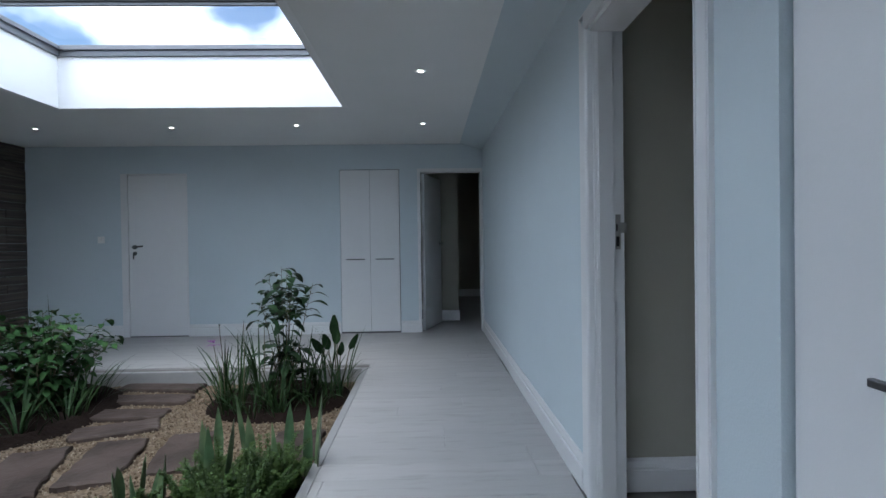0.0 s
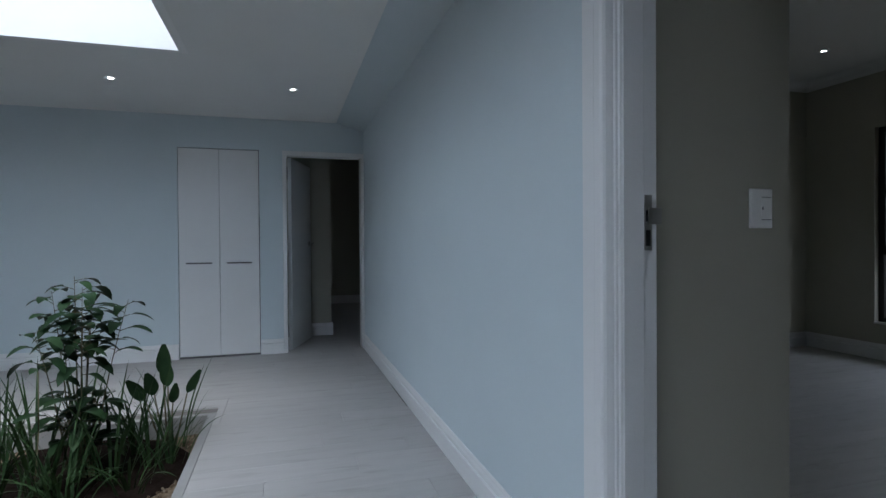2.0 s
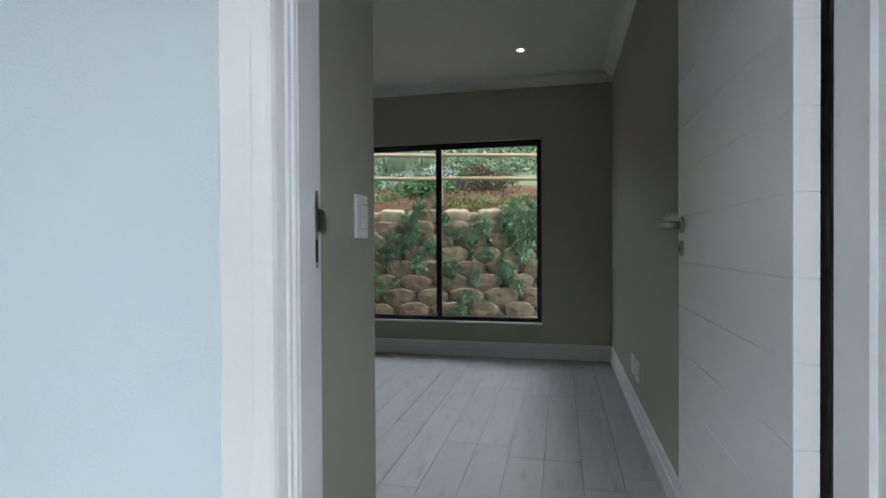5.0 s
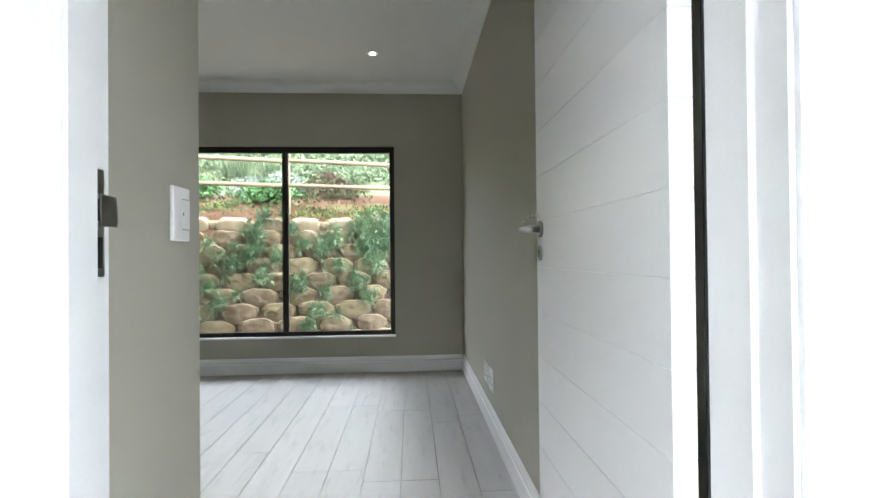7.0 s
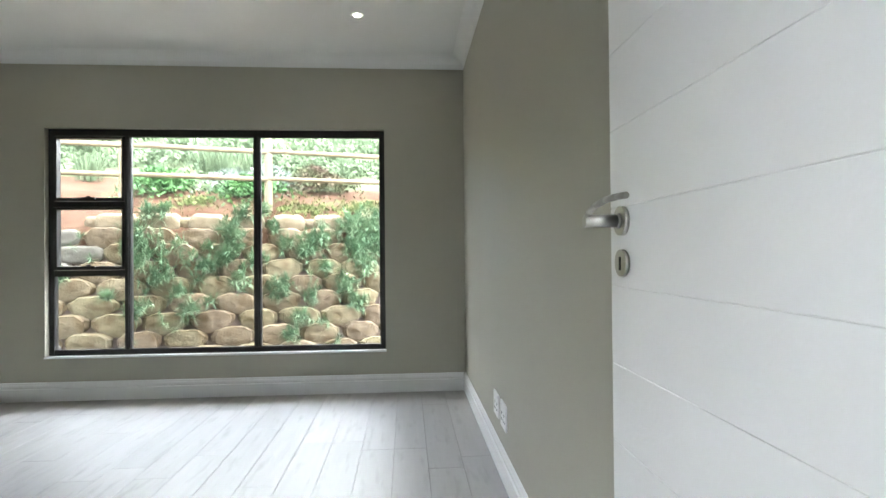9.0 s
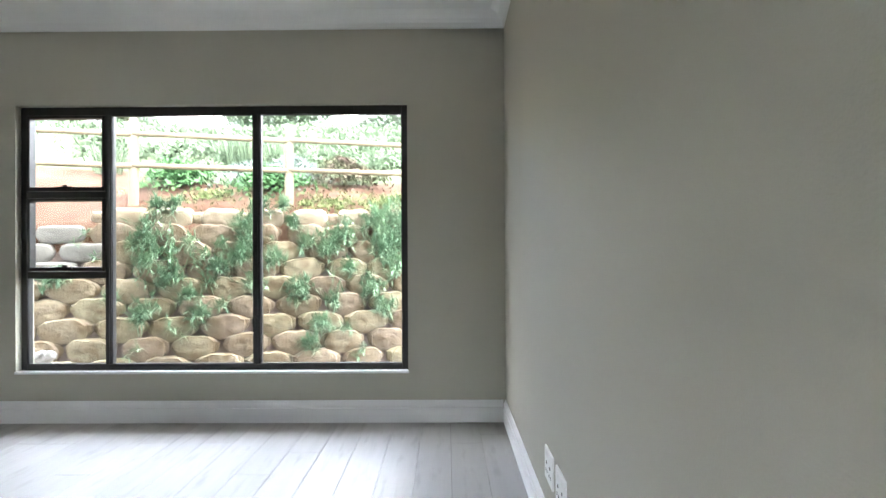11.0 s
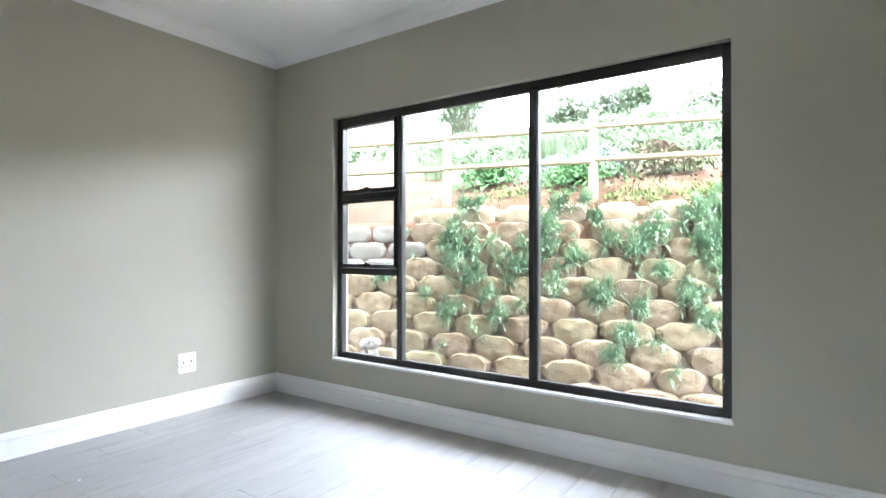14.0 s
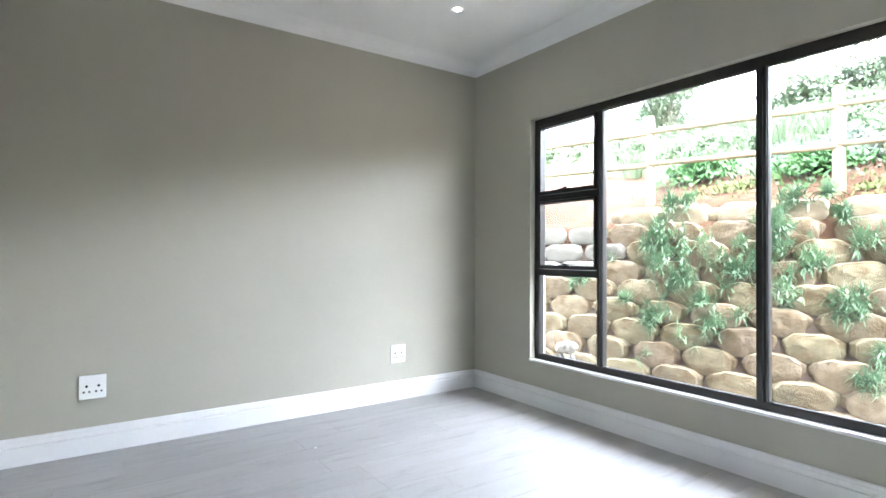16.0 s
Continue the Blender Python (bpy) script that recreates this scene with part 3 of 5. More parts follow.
def open_door():
    d = thing("door_3", pose((D2X0 + D2X1) / 2, FY, 0), "white door standing open into the unlit end room", "door")
    d["kind"] = "structure"
    inv = d.matrix_world.inverted()

    def add(name, bm, mat, label="", m=None):
        if m:
            bm.transform(m)
        bm.transform(inv)
        return part(name, bm, mat, d, label)

    add("jamb", boxes((D2X0 - 0.018, FY - 0.014, 0, D2X0 + 0.024, FY + 0.14, D2TOP + 0.025), bevel=0.003), WHITE_WOOD)
    add("jamb", boxes((D2X1 - 0.026, FY - 0.014, 0, D2X1 + 0.005, FY + 0.14, D2TOP + 0.025), bevel=0.003), WHITE_WOOD)
    add("head_jamb", boxes((D2X0 + 0.024, FY - 0.014, D2TOP - 0.02, D2X1 - 0.026, FY + 0.14, D2TOP + 0.025), bevel=0.003), WHITE_WOOD)
    swing = pose(D2X0 + 0.032, FY + 0.10, 0, 0, 0, 72.5)
    add("leaf", boxes((0, -0.04, 0.01, 0.755, 0, 2.032), bevel=0.002), WHITE_WOOD, "", swing)
    bm = bmesh.new()
    rod(bm, (0.67, -0.04, 1.13), (0.67, -0.09, 1.13), 0.011, n=12)
    rod(bm, (0.675, -0.09, 1.13), (0.56, -0.09, 1.13), 0.010, n=12)
    rod(bm, (0.67, -0.04, 1.13), (0.67, -0.048, 1.13), 0.027, n=20)
    add("lever_handle", bm, STEEL, "steel lever on a round rose", swing)
    for z in (0.22, 1.86):
        bm = boxes((D2X0 + 0.024, FY + 0.005, z - 0.06, D2X0 + 0.034, FY + 0.095, z + 0.06))
        add("hinge", bm, DARK_STEEL, "dark steel butt hinge")


open_door()


# ---- window ----
def bedroom_window():
    w = thing("window_1", pose(RX1 + 0.06, (WY0 + WY1) / 2, WZ0), "wide charcoal aluminium window with two small opening sashes", "window")
    w["kind"] = "structure"
    inv = w.matrix_world.inverted()

    def add(name, bm, mat, label="", parent=w):
        bm.transform(inv)
        return part(name, bm, mat, parent, label)

    xa, xb = RX1 + 0.05, RX1 + 0.105
    t = 0.042
    m2, m1 = 4.210, 5.247
    add("window_frame", boxes((xa, WY0, WZ0, xb, WY0 + t, WZ1), (xa, WY1 - t, WZ0, xb, WY1, WZ1),
                                   (xa, WY0 + t, WZ0, xb, WY1 - t, WZ0 + t), (xa, WY0 + t, WZ1 - t - 0.014, xb, WY1 - t, WZ1), bevel=0.003), ALU)
    for m in (m1, m2):
        h = 0.020 if m == m1 else 0.025
        bm = boxes((xa - 0.002, m - h, WZ0 + t, xb, m + h, WZ1 - t - 0.014), (xa - 0.008, m - 0.008, WZ0 + t, xa, m + 0.008, WZ1 - t - 0.014), bevel=0.003)
        add("mullion", bm, ALU)
    for z in (1.575, 1.016):
        add("transom", boxes((xa, m1 + 0.020, z - 0.022, xb, WY1 - t, z + 0.022), bevel=0.003), ALU)
    # opening sashes
    y0, y1 = m1 + 0.022, WY1 - t - 0.003
    for z0, z1 in ((1.600, WZ1 - t - 0.018), (1.041, 1.550)):
        s = 0.020
        bm = boxes((xa - 0.012, y0, z0, xb - 0.01, y0 + s, z1), (xa - 0.012, y1 - s - 0.004, z0, xb - 0.01, y1, z1),
                   (xa - 0.012, y0 + s, z0, xb - 0.01, y1 - s - 0.004, z0 + s + 0.008), (xa - 0.012, y0 + s, z1 - s, xb - 0.01, y1 - s - 0.004, z1), bevel=0.003)
        add("sash", bm, ALU)
        ym = (y0 + y1) / 2
        bm = boxes((xa - 0.030, ym - 0.055, z0 + 0.014, xa - 0.012, ym + 0.055, z0 + 0.030), (xa - 0.022, ym - 0.018, z0 + 0.006, xa - 0.012, ym + 0.018, z0 + 0.042), bevel=0.003)
        add("sash_handle", bm, BLACK)
        g = add("pane", boxes((xa + 0.02, y0 + s, z0 + s, xa + 0.024, y1 - s - 0.004, z1 - s)), GLASS)
        g.visible_shadow = False
    for y0, y1, z0, z1 in ((WY0 + t, m2 - 0.025, WZ0 + t, WZ1 - t - 0.014), (m2 + 0.025, m1 - 0.020, WZ0 + t, WZ1 - t - 0.014), (m1 + 0.020, WY1 - t, WZ0 + t, 0.994)):
        g = add("pane", boxes((xa + 0.022, y0, z0, xa + 0.026, y1, z1)), GLASS)
        g.visible_shadow = False
        bead = 0.005
        add("glazing_bead", boxes((xa + 0.004, y0, z0, xa + 0.02, y0 + bead, z1), (xa + 0.004, y1 - bead, z0, xa + 0.02, y1, z1),
                                  (xa + 0.004, y0 + bead, z0, xa + 0.02, y1 - bead, z0 + bead), (xa + 0.004, y0 + bead, z1 - bead, xa + 0.02, y1 - bead, z1)), BLACK)
    add("window_sill", boxes((RX1 - 0.006, WY0 - 0.006, WZ0 - 0.014, xa, WY1 + 0.006, WZ0 + 0.003), bevel=0.003), WHITE_WOOD, "white painted inner sill")


bedroom_window()


# ---- skylight ----
def skylight():
    s = thing("skylight", pose((SX0 + SX1) / 2, (SY0 + SY1) / 2, STOP), "grey aluminium skylight glazed in several panes", "skylight")
    s["kind"] = "structure"
    inv = s.matrix_world.inverted()

    def add(name, bm, mat):
        bm.transform(inv)
        return part(name, bm, mat, s)

    x0, x1, y0, y1 = SX0 - 0.05, SX1 + 0.05, SY0 - 0.05, SY1 + 0.05
    add("outer_frame", boxes((x0, y0, STOP, SX0 + 0.03, y1, STOP + 0.10), (SX1 - 0.03, y0, STOP, x1, y1, STOP + 0.10),
                             (SX0 + 0.03, y0, STOP, SX1 - 0.03, SY0 + 0.03, STOP + 0.10), (SX0 + 0.03, SY1 - 0.03, STOP, SX1 - 0.03, y1, STOP + 0.10), bevel=0.004), ALU_GREY)
    add("frame_lip", boxes((SX0 + 0.03, SY1 - 0.055, STOP + 0.05, SX1 - 0.03, SY1 - 0.03, STOP + 0.075), (SX0 + 0.03, SY0 + 0.03, STOP + 0.05, SX0 + 0.055, SY1 - 0.055, STOP + 0.075)), ALU_GREY)
    bars = [SY1 - 1.02 * k for k in range(1, 7)]
    for y in bars:
        add("glazing_bar", boxes((SX0 + 0.03, y - 0.035, STOP + 0.03, SX1 - 0.03, y + 0.035, STOP + 0.09), (SX0 + 0.03, y - 0.012, STOP + 0.005, SX1 - 0.03, y + 0.012, STOP + 0.03), bevel=0.004), ALU_GREY)
    ys = [SY0] + bars[::-1] + [SY1]
    for a, b in zip(ys[:-1], ys[1:]):
        g = add("pane", boxes((SX0 + 0.03, a + 0.035, STOP + 0.078, SX1 - 0.03, b - 0.035, STOP + 0.084)), GLASS)
        g.visible_shadow = False


skylight()

# ---- hall: built-in cupboards ----
def cupboard(name, m, wide, tall, depth, label, handle_z, leaves=2, bar=0.235):
    """Two-leaf built-in cupboard, front in local x-z, facing -y; origin at its lower left front."""
    c = thing(name, m, label, "cupboard", "built-in cupboards")
    part("carcass", boxes((0.0, 0.006, 0.0, wide, depth, tall), bevel=0.002), DARK_STEEL, c, "dark shadow gap round the doors")
    w = wide / leaves
    for i in range(leaves):
        a, b = i * w + (0.006 if i == 0 else 0.002), (i + 1) * w - (0.006 if i == leaves - 1 else 0.002)
        d = part("door", boxes((a, -0.012, 0.022, b, 0.005, tall - 0.008), bevel=0.0015), WHITE_WOOD, c)
        mid = (a + b) / 2
        bm = boxes((mid - bar / 2, -0.040, handle_z - 0.007, mid + bar / 2, -0.026, handle_z + 0.007), bevel=0.002)
        for e in (-1, 1):
            rod(bm, (mid + e * bar * 0.42, -0.012, handle_z), (mid + e * bar * 0.42, -0.028, handle_z), 0.005)
        part("handle", bm, DARK_STEEL, d, "dark steel bar handle")
    part("plinth", boxes((0.003, -0.006, 0.001, wide - 0.003, 0.005, 0.020)), DARK_STEEL, c)
    return c


cupboard("cupboard", pose(CX0 + 0.001, FY + 0.004, 0), CX1 - CX0 - 0.002, CTOP - 0.002, 0.054, "tall white two-door cupboard built into the end wall", 0.942)
cupboard("cupboard", pose(HX + 0.036, 2.199, 0, 0, 0, -90), 1.458, 2.088, 0.022, "tall white two-door cupboard built into the side wall", 0.905, 2, 0.31)


# ---- hall: dark tiles on the left wall ----
def tile_wall():
    t = bpy.data.objects["wall_tiled"]
    rnd = random.Random(3)
    meshes = {}
    for course in range(24):
        y = FY - 0.003
        while y > 6.2:
            w = rnd.choice((0.32, 0.45, 0.60))
            key = (w, rnd.choice((0.008, 0.012, 0.015)))
            if key not in meshes:
                meshes[key] = mesh_of("tile", boxes((0, -w + 0.003, 0.001, key[1], 0, 0.099), bevel=0.0015), TIMBER_TILE)
            o = new("tile", meshes[key])
            o.location, o.parent = (LX - 0.0118, y, 0.002 + course * 0.1), t
            y -= w
    bm = bmesh.new()
    for course in range(24):
        box(bm, LX - 0.0118, BY, 0.003 + course * 0.1, LX - 0.001, 5.5, 0.101 + course * 0.1)
    o = part("tile_field", bm, TIMBER_TILE, t)
    o["kind"] = "stuff"


tile_wall()


# ---- lamps, switches, sockets ----
def downlight(x, y, z, label):
    d = thing("downlight", pose(x, y, z), label, "ceiling lamp", "recessed downlights")
    bm = bmesh.new()
    n = 28
    prof = [(0.042, 0.0), (0.041, -0.004), (0.030, -0.006), (0.022, -0.003), (0.020, 0.002)]
    rings = [[bm.verts.new((r * math.cos(2 * math.pi * i / n), r * math.sin(2 * math.pi * i / n), h)) for i in range(n)] for r, h in prof]
    for a, b in zip(rings[:-1], rings[1:]):
        for i in range(n):
            bm.faces.new((a[i], a[(i + 1) % n], b[(i + 1) % n], b[i]))
    bmesh.ops.recalc_face_normals(bm, faces=bm.faces[:])
    part("trim_ring", bm, WHITE_PLASTIC, d, "", True)
    bm = bmesh.new()
    rod(bm, (0, 0, -0.002), (0, 0, 0.0), 0.017, n=24)
    part("lens", bm, LAMP_GLOW, d, "lit white lens")


for x, y in ((0.731, 5.07), (0.731, 6.78), (-0.603, 6.82), (-1.935, 6.88), (-3.36, 6.89)):
    downlight(x, y, RAFT, "lit white downlight recessed in the hall's dropped ceiling")
for x, y in ((5.215, 3.30), (5.215, 5.75)):
    downlight(x, y, TOP, "lit white downlight recessed in the bedroom ceiling")


def socket(m, wide, tall):
    s = thing("socket", m, "white double wall socket above the skirting board", "socket", "wall sockets")
    part("plate", boxes((-wide / 2, -0.009, -tall / 2, wide / 2, 0, tall / 2), bevel=0.003), WHITE_PLASTIC, s)
    for cx in (-wide * 0.22, wide * 0.22):
        for dx, dz, r in ((0, 0.006, 0.0075), (-0.013, -0.026, 0.0058), (0.013, -0.026, 0.0058)):
            bm = bmesh.new()
            rod(bm, (cx + dx, -0.0096, dz), (cx + dx, -0.0088, dz), r, n=10)
            part("pin_hole", bm, BLACK, s)
    for cx in (-wide * 0.22, wide * 0.22):
        part("rocker", boxes((cx - 0.008, -0.012, tall * 0.27, cx + 0.008, -0.008, tall * 0.40), bevel=0.001), WHITE_PLASTIC, s)
    return s


socket(pose(3.215, RY1, 0.378), 0.132, 0.135)
socket(pose(5.228, RY1, 0.362), 0.132, 0.140)
socket(pose(4.430, RY0, 0.325, 0, 0, 180), 0.15, 0.128)
socket(pose(4.218, RY0, 0.325, 0, 0, 180), 0.15, 0.132)


def switch(m, wide, tall, label):
    s = thing("light_switch", m, label, "switch", "light switches")
    part("plate", boxes((-wide / 2, -0.010, -tall / 2, wide / 2, 0, tall / 2), bevel=0.003), WHITE_PLASTIC, s)
    part("rocker", boxes((-wide * 0.05, -0.0125, -tall * 0.27, wide * 0.44, -0.009, tall * 0.27), bevel=0.0015), WHITE_PLASTIC, s)
    for z in (0.282, -0.282):
        part("rocker_gap", boxes((-wide * 0.02, -0.0104, tall * (z - 0.006), wide * 0.42, -0.0098, tall * (z + 0.006))), DARK_STEEL, s)
    part("indicator", boxes((-0.002, -0.0136, -0.004, 0.002, -0.0128, 0.004)), DARK_STEEL, s)
    return s


switch(pose(2.083, PY, 1.225), 0.086, 0.124, "white light switch on the warm grey passage wall")
switch(pose(-3.333, FY, 1.232), 0.085, 0.085, "white light switch on the pale blue hall wall")

bm = bmesh.new()
bmesh.ops.create_icosphere(bm, subdivisions=1, radius=0.007)
bmesh.ops.scale(bm, vec=(1.3, 1.0, 0.45), verts=bm.verts[:])
for v in bm.verts:
    v.co *= 1 + 0.25 * noise.noise(v.co * 300)
ob = solid("paint_chip", bm, WHITE_PLASTIC, "small white plaster crumb lying on the bedroom planks", "debris")
ob.location = (4.298, 5.898, 0.003)


# ---- planter ----
def leaf(bm, base, along, up, length, wide, droop=0.3, fold=0.25, n=4, tip=0.9):
    """One leaf: a folded, drooping blade, widest before its middle."""
    along, up = Vector(along).normalized(), Vector(up)
    side = along.cross(up)
    if side.length < 1e-4:
        side = Vector((1, 0, 0))
    side.normalize()
    nrm = side.cross(along).normalized()
    p, d = Vector(base), along.copy()
    rows = []
    for i in range(n + 1):
        f = i / n
        w = wide * 0.5 * (math.sin(math.pi * min(1, f ** 0.75 * tip + 0.04)))
        mid = bm.verts.new(p)
        if i in (0, n) and w < wide * 0.12:
            rows.append((mid, mid, mid))
        else:
            lift = nrm * (w * fold)
            rows.append((bm.verts.new(p - side * w + lift), mid, bm.verts.new(p + side * w + lift)))
        d = (d - Vector((0, 0, 1)) * droop / n).normalized()
        p = p + d * (length / n)
    for a, b in zip(rows[:-1], rows[1:]):
        for i in (0, 1):
            q = []
            for v in (a[i], a[i + 1], b[i + 1], b[i]):
                if v not in q:
                    q.append(v)
            if len(q) > 2:
                bm.faces.new(q).smooth = True


def blade(bm, base, lean, length, wide, bend, n=6, keel=0.3):
    """One long strap leaf that rises and arches over."""
    p, d = Vector(base), (Vector((0, 0, 1)) + Vector(lean)).normalized()
    flat = Vector((d.x, d.y, 0))
    if flat.length < 1e-3:
        flat = Vector((1, 0, 0))
    flat.normalize()
    side = Vector((-flat.y, flat.x, 0))
    rows = []
    for i in range(n + 1):
        f = i / n
        w = wide * 0.5 * (0.75 + 0.5 * f if f < 0.4 else 0.95 * (1 - ((f - 0.4) / 0.6) ** 2) + 0.02)
        rows.append((bm.verts.new(p - side * w), bm.verts.new(p + flat * w * keel), bm.verts.new(p + side * w)))
        d = (d + flat * bend / n - Vector((0, 0, bend * 0.55 * f / n * 2))).normalized()
        p = p + d * (length / n)
    for a, b in zip(rows[:-1], rows[1:]):
        for i in (0, 1):
            bm.faces.new((a[i], a[i + 1], b[i + 1], b[i])).smooth = True


def planter_ground():
    bm = bmesh.new()
    n, k = 70, 106
    grid = {}
    for i in range(n + 1):
        for j in range(k + 1):
            x, y = PX0 + (PX1 - PX0) * i / n, PY0 + (PY1 - PY0) * j / k
            grid[i, j] = bm.verts.new((x, y, PIT + 0.012 * noise.noise((x * 3, y * 3, 0))))
    for i in range(n):
        for j in range(k):
            bm.faces.new((grid[i, j], grid[i + 1, j], grid[i + 1, j + 1], grid[i, j + 1])).smooth = True
    solid("planter_gravel_bed", bm, GRAVEL, "tan gravel bed of the indoor planter", "gravel", "structure")
    # loose stones
    rnd = random.Random(12)
    verts, faces = [], []
    base = bmesh.new()
    bmesh.ops.create_icosphere(base, subdivisions=1, radius=1.0)
    bv = [v.co.copy() for v in base.verts]
    bf = [[v.index for v in f.verts] for f in base.faces]
    base.free()
    for _ in range(15000):
        x, y = rnd.uniform(-2.6, PX1), PY1 - (rnd.random() ** 0.9) * 3.2
        r = rnd.uniform(0.005, 0.010)
        z = PIT + 0.012 * noise.noise((x * 3, y * 3, 0)) + r * 0.3
        e = Euler((rnd.uniform(0, 6), rnd.uniform(0, 6), rnd.uniform(0, 6))).to_matrix()
        sc = Vector((r * rnd.uniform(0.9, 1.5), r * rnd.uniform(0.7, 1.1), r * rnd.uniform(0.5, 0.8)))
        o = len(verts)
        for v in bv:
            q = e @ Vector((v.x * sc.x, v.y * sc.y, v.z * sc.z))
            verts.append((q.x + x, q.y + y, q.z + z))
        faces += [[i + o for i in f] for f in bf]
    me = bpy.data.meshes.new("gravel")
    me.from_pydata(verts, [], faces)
    me.materials.append(PEBBLE)
    tagged(new("gravel", me), "loose tan and cream pebbles in the planter", "gravel", "", "stuff")


PEBBLE = bpy.data.materials.new("pebbles")
PEBBLE.use_nodes = True
pn = PEBBLE.node_tree
geo = pn.nodes.new("ShaderNodeNewGeometry")
pr = pn.nodes.new("ShaderNodeValToRGB")
pr.color_ramp.elements[0].color, pr.color_ramp.elements[1].color = (0.10, 0.070, 0.045, 1), (0.30, 0.25, 0.19, 1)
mid = pr.color_ramp.elements.new(0.5)
mid.color = (0.165, 0.125, 0.085, 1)
pn.links.new(geo.outputs["Random Per Island"], pr.inputs["Fac"])
pn.links.new(pr.outputs["Color"], pn.nodes["Principled BSDF"].inputs["Base Color"])
pn.nodes["Principled BSDF"].inputs["Roughness"].default_value = 0.8
pn.nodes["Principled BSDF"].inputs["Specular IOR Level"].default_value = 0.2
planter_ground()


def slab(cx, cy, lx, ly, turn, seed):
    """Rough-edged stepping stone, sunk in the gravel."""
    rnd = random.Random(seed)
    bm = bmesh.new()
    ring = []
    per = 9
    corners = [(-1, -1), (1, -1), (1, 1), (-1, 1)]
    for c in range(4):
        (ax, ay), (bx, by) = corners[c], corners[(c + 1) % 4]
        for i in range(per):
            f = i / per
            ring.append((lx / 2 * (ax + (bx - ax) * f) + rnd.uniform(-0.012, 0.012), ly / 2 * (ay + (by - ay) * f) + rnd.uniform(-0.012, 0.012)))
    lo = [bm.verts.new((x, y, -0.03)) for x, y in ring]
    hi = [bm.verts.new((x, y, 0.016)) for x, y in ring]
    tp = [bm.verts.new((x * 0.955, y * 0.93, 0.024 + rnd.uniform(-0.002, 0.003))) for x, y in ring]
    c = bm.verts.new((0, 0, 0.026))
    m = len(ring)
    for i in range(m):
        j = (i + 1) % m
        bm.faces.new((lo[i], lo[j], hi[j], hi[i]))
        bm.faces.new((hi[i], hi[j], tp[j], tp[i]))
        bm.faces.new((tp[i], tp[j], c))
    ob = solid("stepping_stone", bm, SLATE, "rough brown stone stepping slab set in gravel", "paving slab")
    ob["group"] = "stepping stones"
    ob.matrix_world = pose(cx, cy, PIT + 0.006, 0, 0, turn)


for i, q in enumerate(((-1.60, 5.88, 0.72, 0.21, -4), (-1.51, 5.52, 0.66, 0.22, -1), (-1.47, 5.13, 0.54, 0.22, -1), (-1.37, 4.81, 0.52, 0.24, 24),
                       (-1.49, 4.13, 0.31, 0.70, 20), (-1.12, 4.28, 0.30, 0.66, 12), (-0.73, 4.40, 0.28, 0.62, 12), (-0.06, 4.45, 0.30, 0.50, 6), (-1.05, 3.45, 0.26, 0.6, 14))):
    slab(*q, 20 + i)


def soil_bed(name, cx, cy, rx, ry, label):
    bm = bmesh.new()
    n, rings = 40, 7
    rows = []
    for k in range(1, rings + 1):
        f = k / rings
        row = []
        for i in range(n):
            a = 2 * math.pi * i / n
            x, y = cx + rx * f * math.cos(a), cy + ry * f * math.sin(a)
            h = PIT + 0.012 + 0.035 * (1 - f * f) + 0.02 * noise.noise((x * 9, y * 9, 1)) + (0.03 if 0.8 < f < 0.95 else 0)
            row.append(bm.verts.new((min(x, PX1 - 0.004), min(y, PY1 - 0.004), h if k < rings else PIT - 0.02)))
        rows.append(row)
    c = bm.verts.new((cx, cy, PIT + 0.05))
    for i in range(n):
        bm.faces.new((c, rows[0][i], rows[0][(i + 1) % n]))
        for a, b in zip(rows[:-1], rows[1:]):
            bm.faces.new((a[i], b[i], b[(i + 1) % n], a[(i + 1) % n]))
    bmesh.ops.recalc_face_normals(bm, faces=bm.faces[:])
    solid(name, bm, SOIL, label, "soil", "structure", True)


soil_bed("soil_bed", -0.42, 5.45, 0.59, 0.56, "dark oval soil bed under the planter's grasses")
soil_bed("soil_bed_left", -2.45, 5.15, 0.85, 0.95, "dark soil bed under the leafy shrub")
soil_bed("soil_bed_near", -0.16, 3.66, 0.42, 0.50, "dark soil under the fern and snake plants")


def strap_plant(name, x, y, count, length, wide, spread, bend, mat, label, seed, category="plant", group=""):
    rnd = random.Random(seed)
    p = thing(name, pose(x, y, PIT + 0.035), label, category, group)
    bm = bmesh.new()
    for _ in range(count):
        a = rnd.uniform(0, 6.283)
        r = rnd.uniform(0, spread * 0.35)
        s = rnd.uniform(0.05, 0.55) * spread * 2.2
        blade(bm, (r * math.cos(a), r * math.sin(a), 0), (s * math.cos(a), s * math.sin(a), 0), length * rnd.uniform(0.6, 1.08), wide * rnd.uniform(0.7, 1.2), bend * rnd.uniform(0.3, 1.3))
    part("foliage", bm, mat, p)
    return p


# grassy clumps with strap leaves in the oval bed
rnd = random.Random(31)
for i, (x, y, ln, ct) in enumerate(((-0.82, 5.30, 0.60, 20), (-0.66, 5.12, 0.52, 20), (-0.50, 5.22, 0.58, 22), (-0.34, 5.06, 0.50, 20), (-0.20, 5.26, 0.55, 20), (-0.62, 5.52, 0.60, 20),
                                    (-0.06, 5.45, 0.52, 20), (0.03, 5.66, 0.50, 16), (-0.45, 5.66, 0.58, 18), (-0.20, 5.70, 0.5, 16), (-0.80, 5.55, 0.5, 14))):
    strap_plant("strap_leaf_plant", x, y, int(ct * 0.72), ln * 1.06, 0.0145, 0.23, 0.62, GRASS, "clump of narrow green strap leaves in the oval bed", 50 + i, "plant", "strap-leaf clumps")


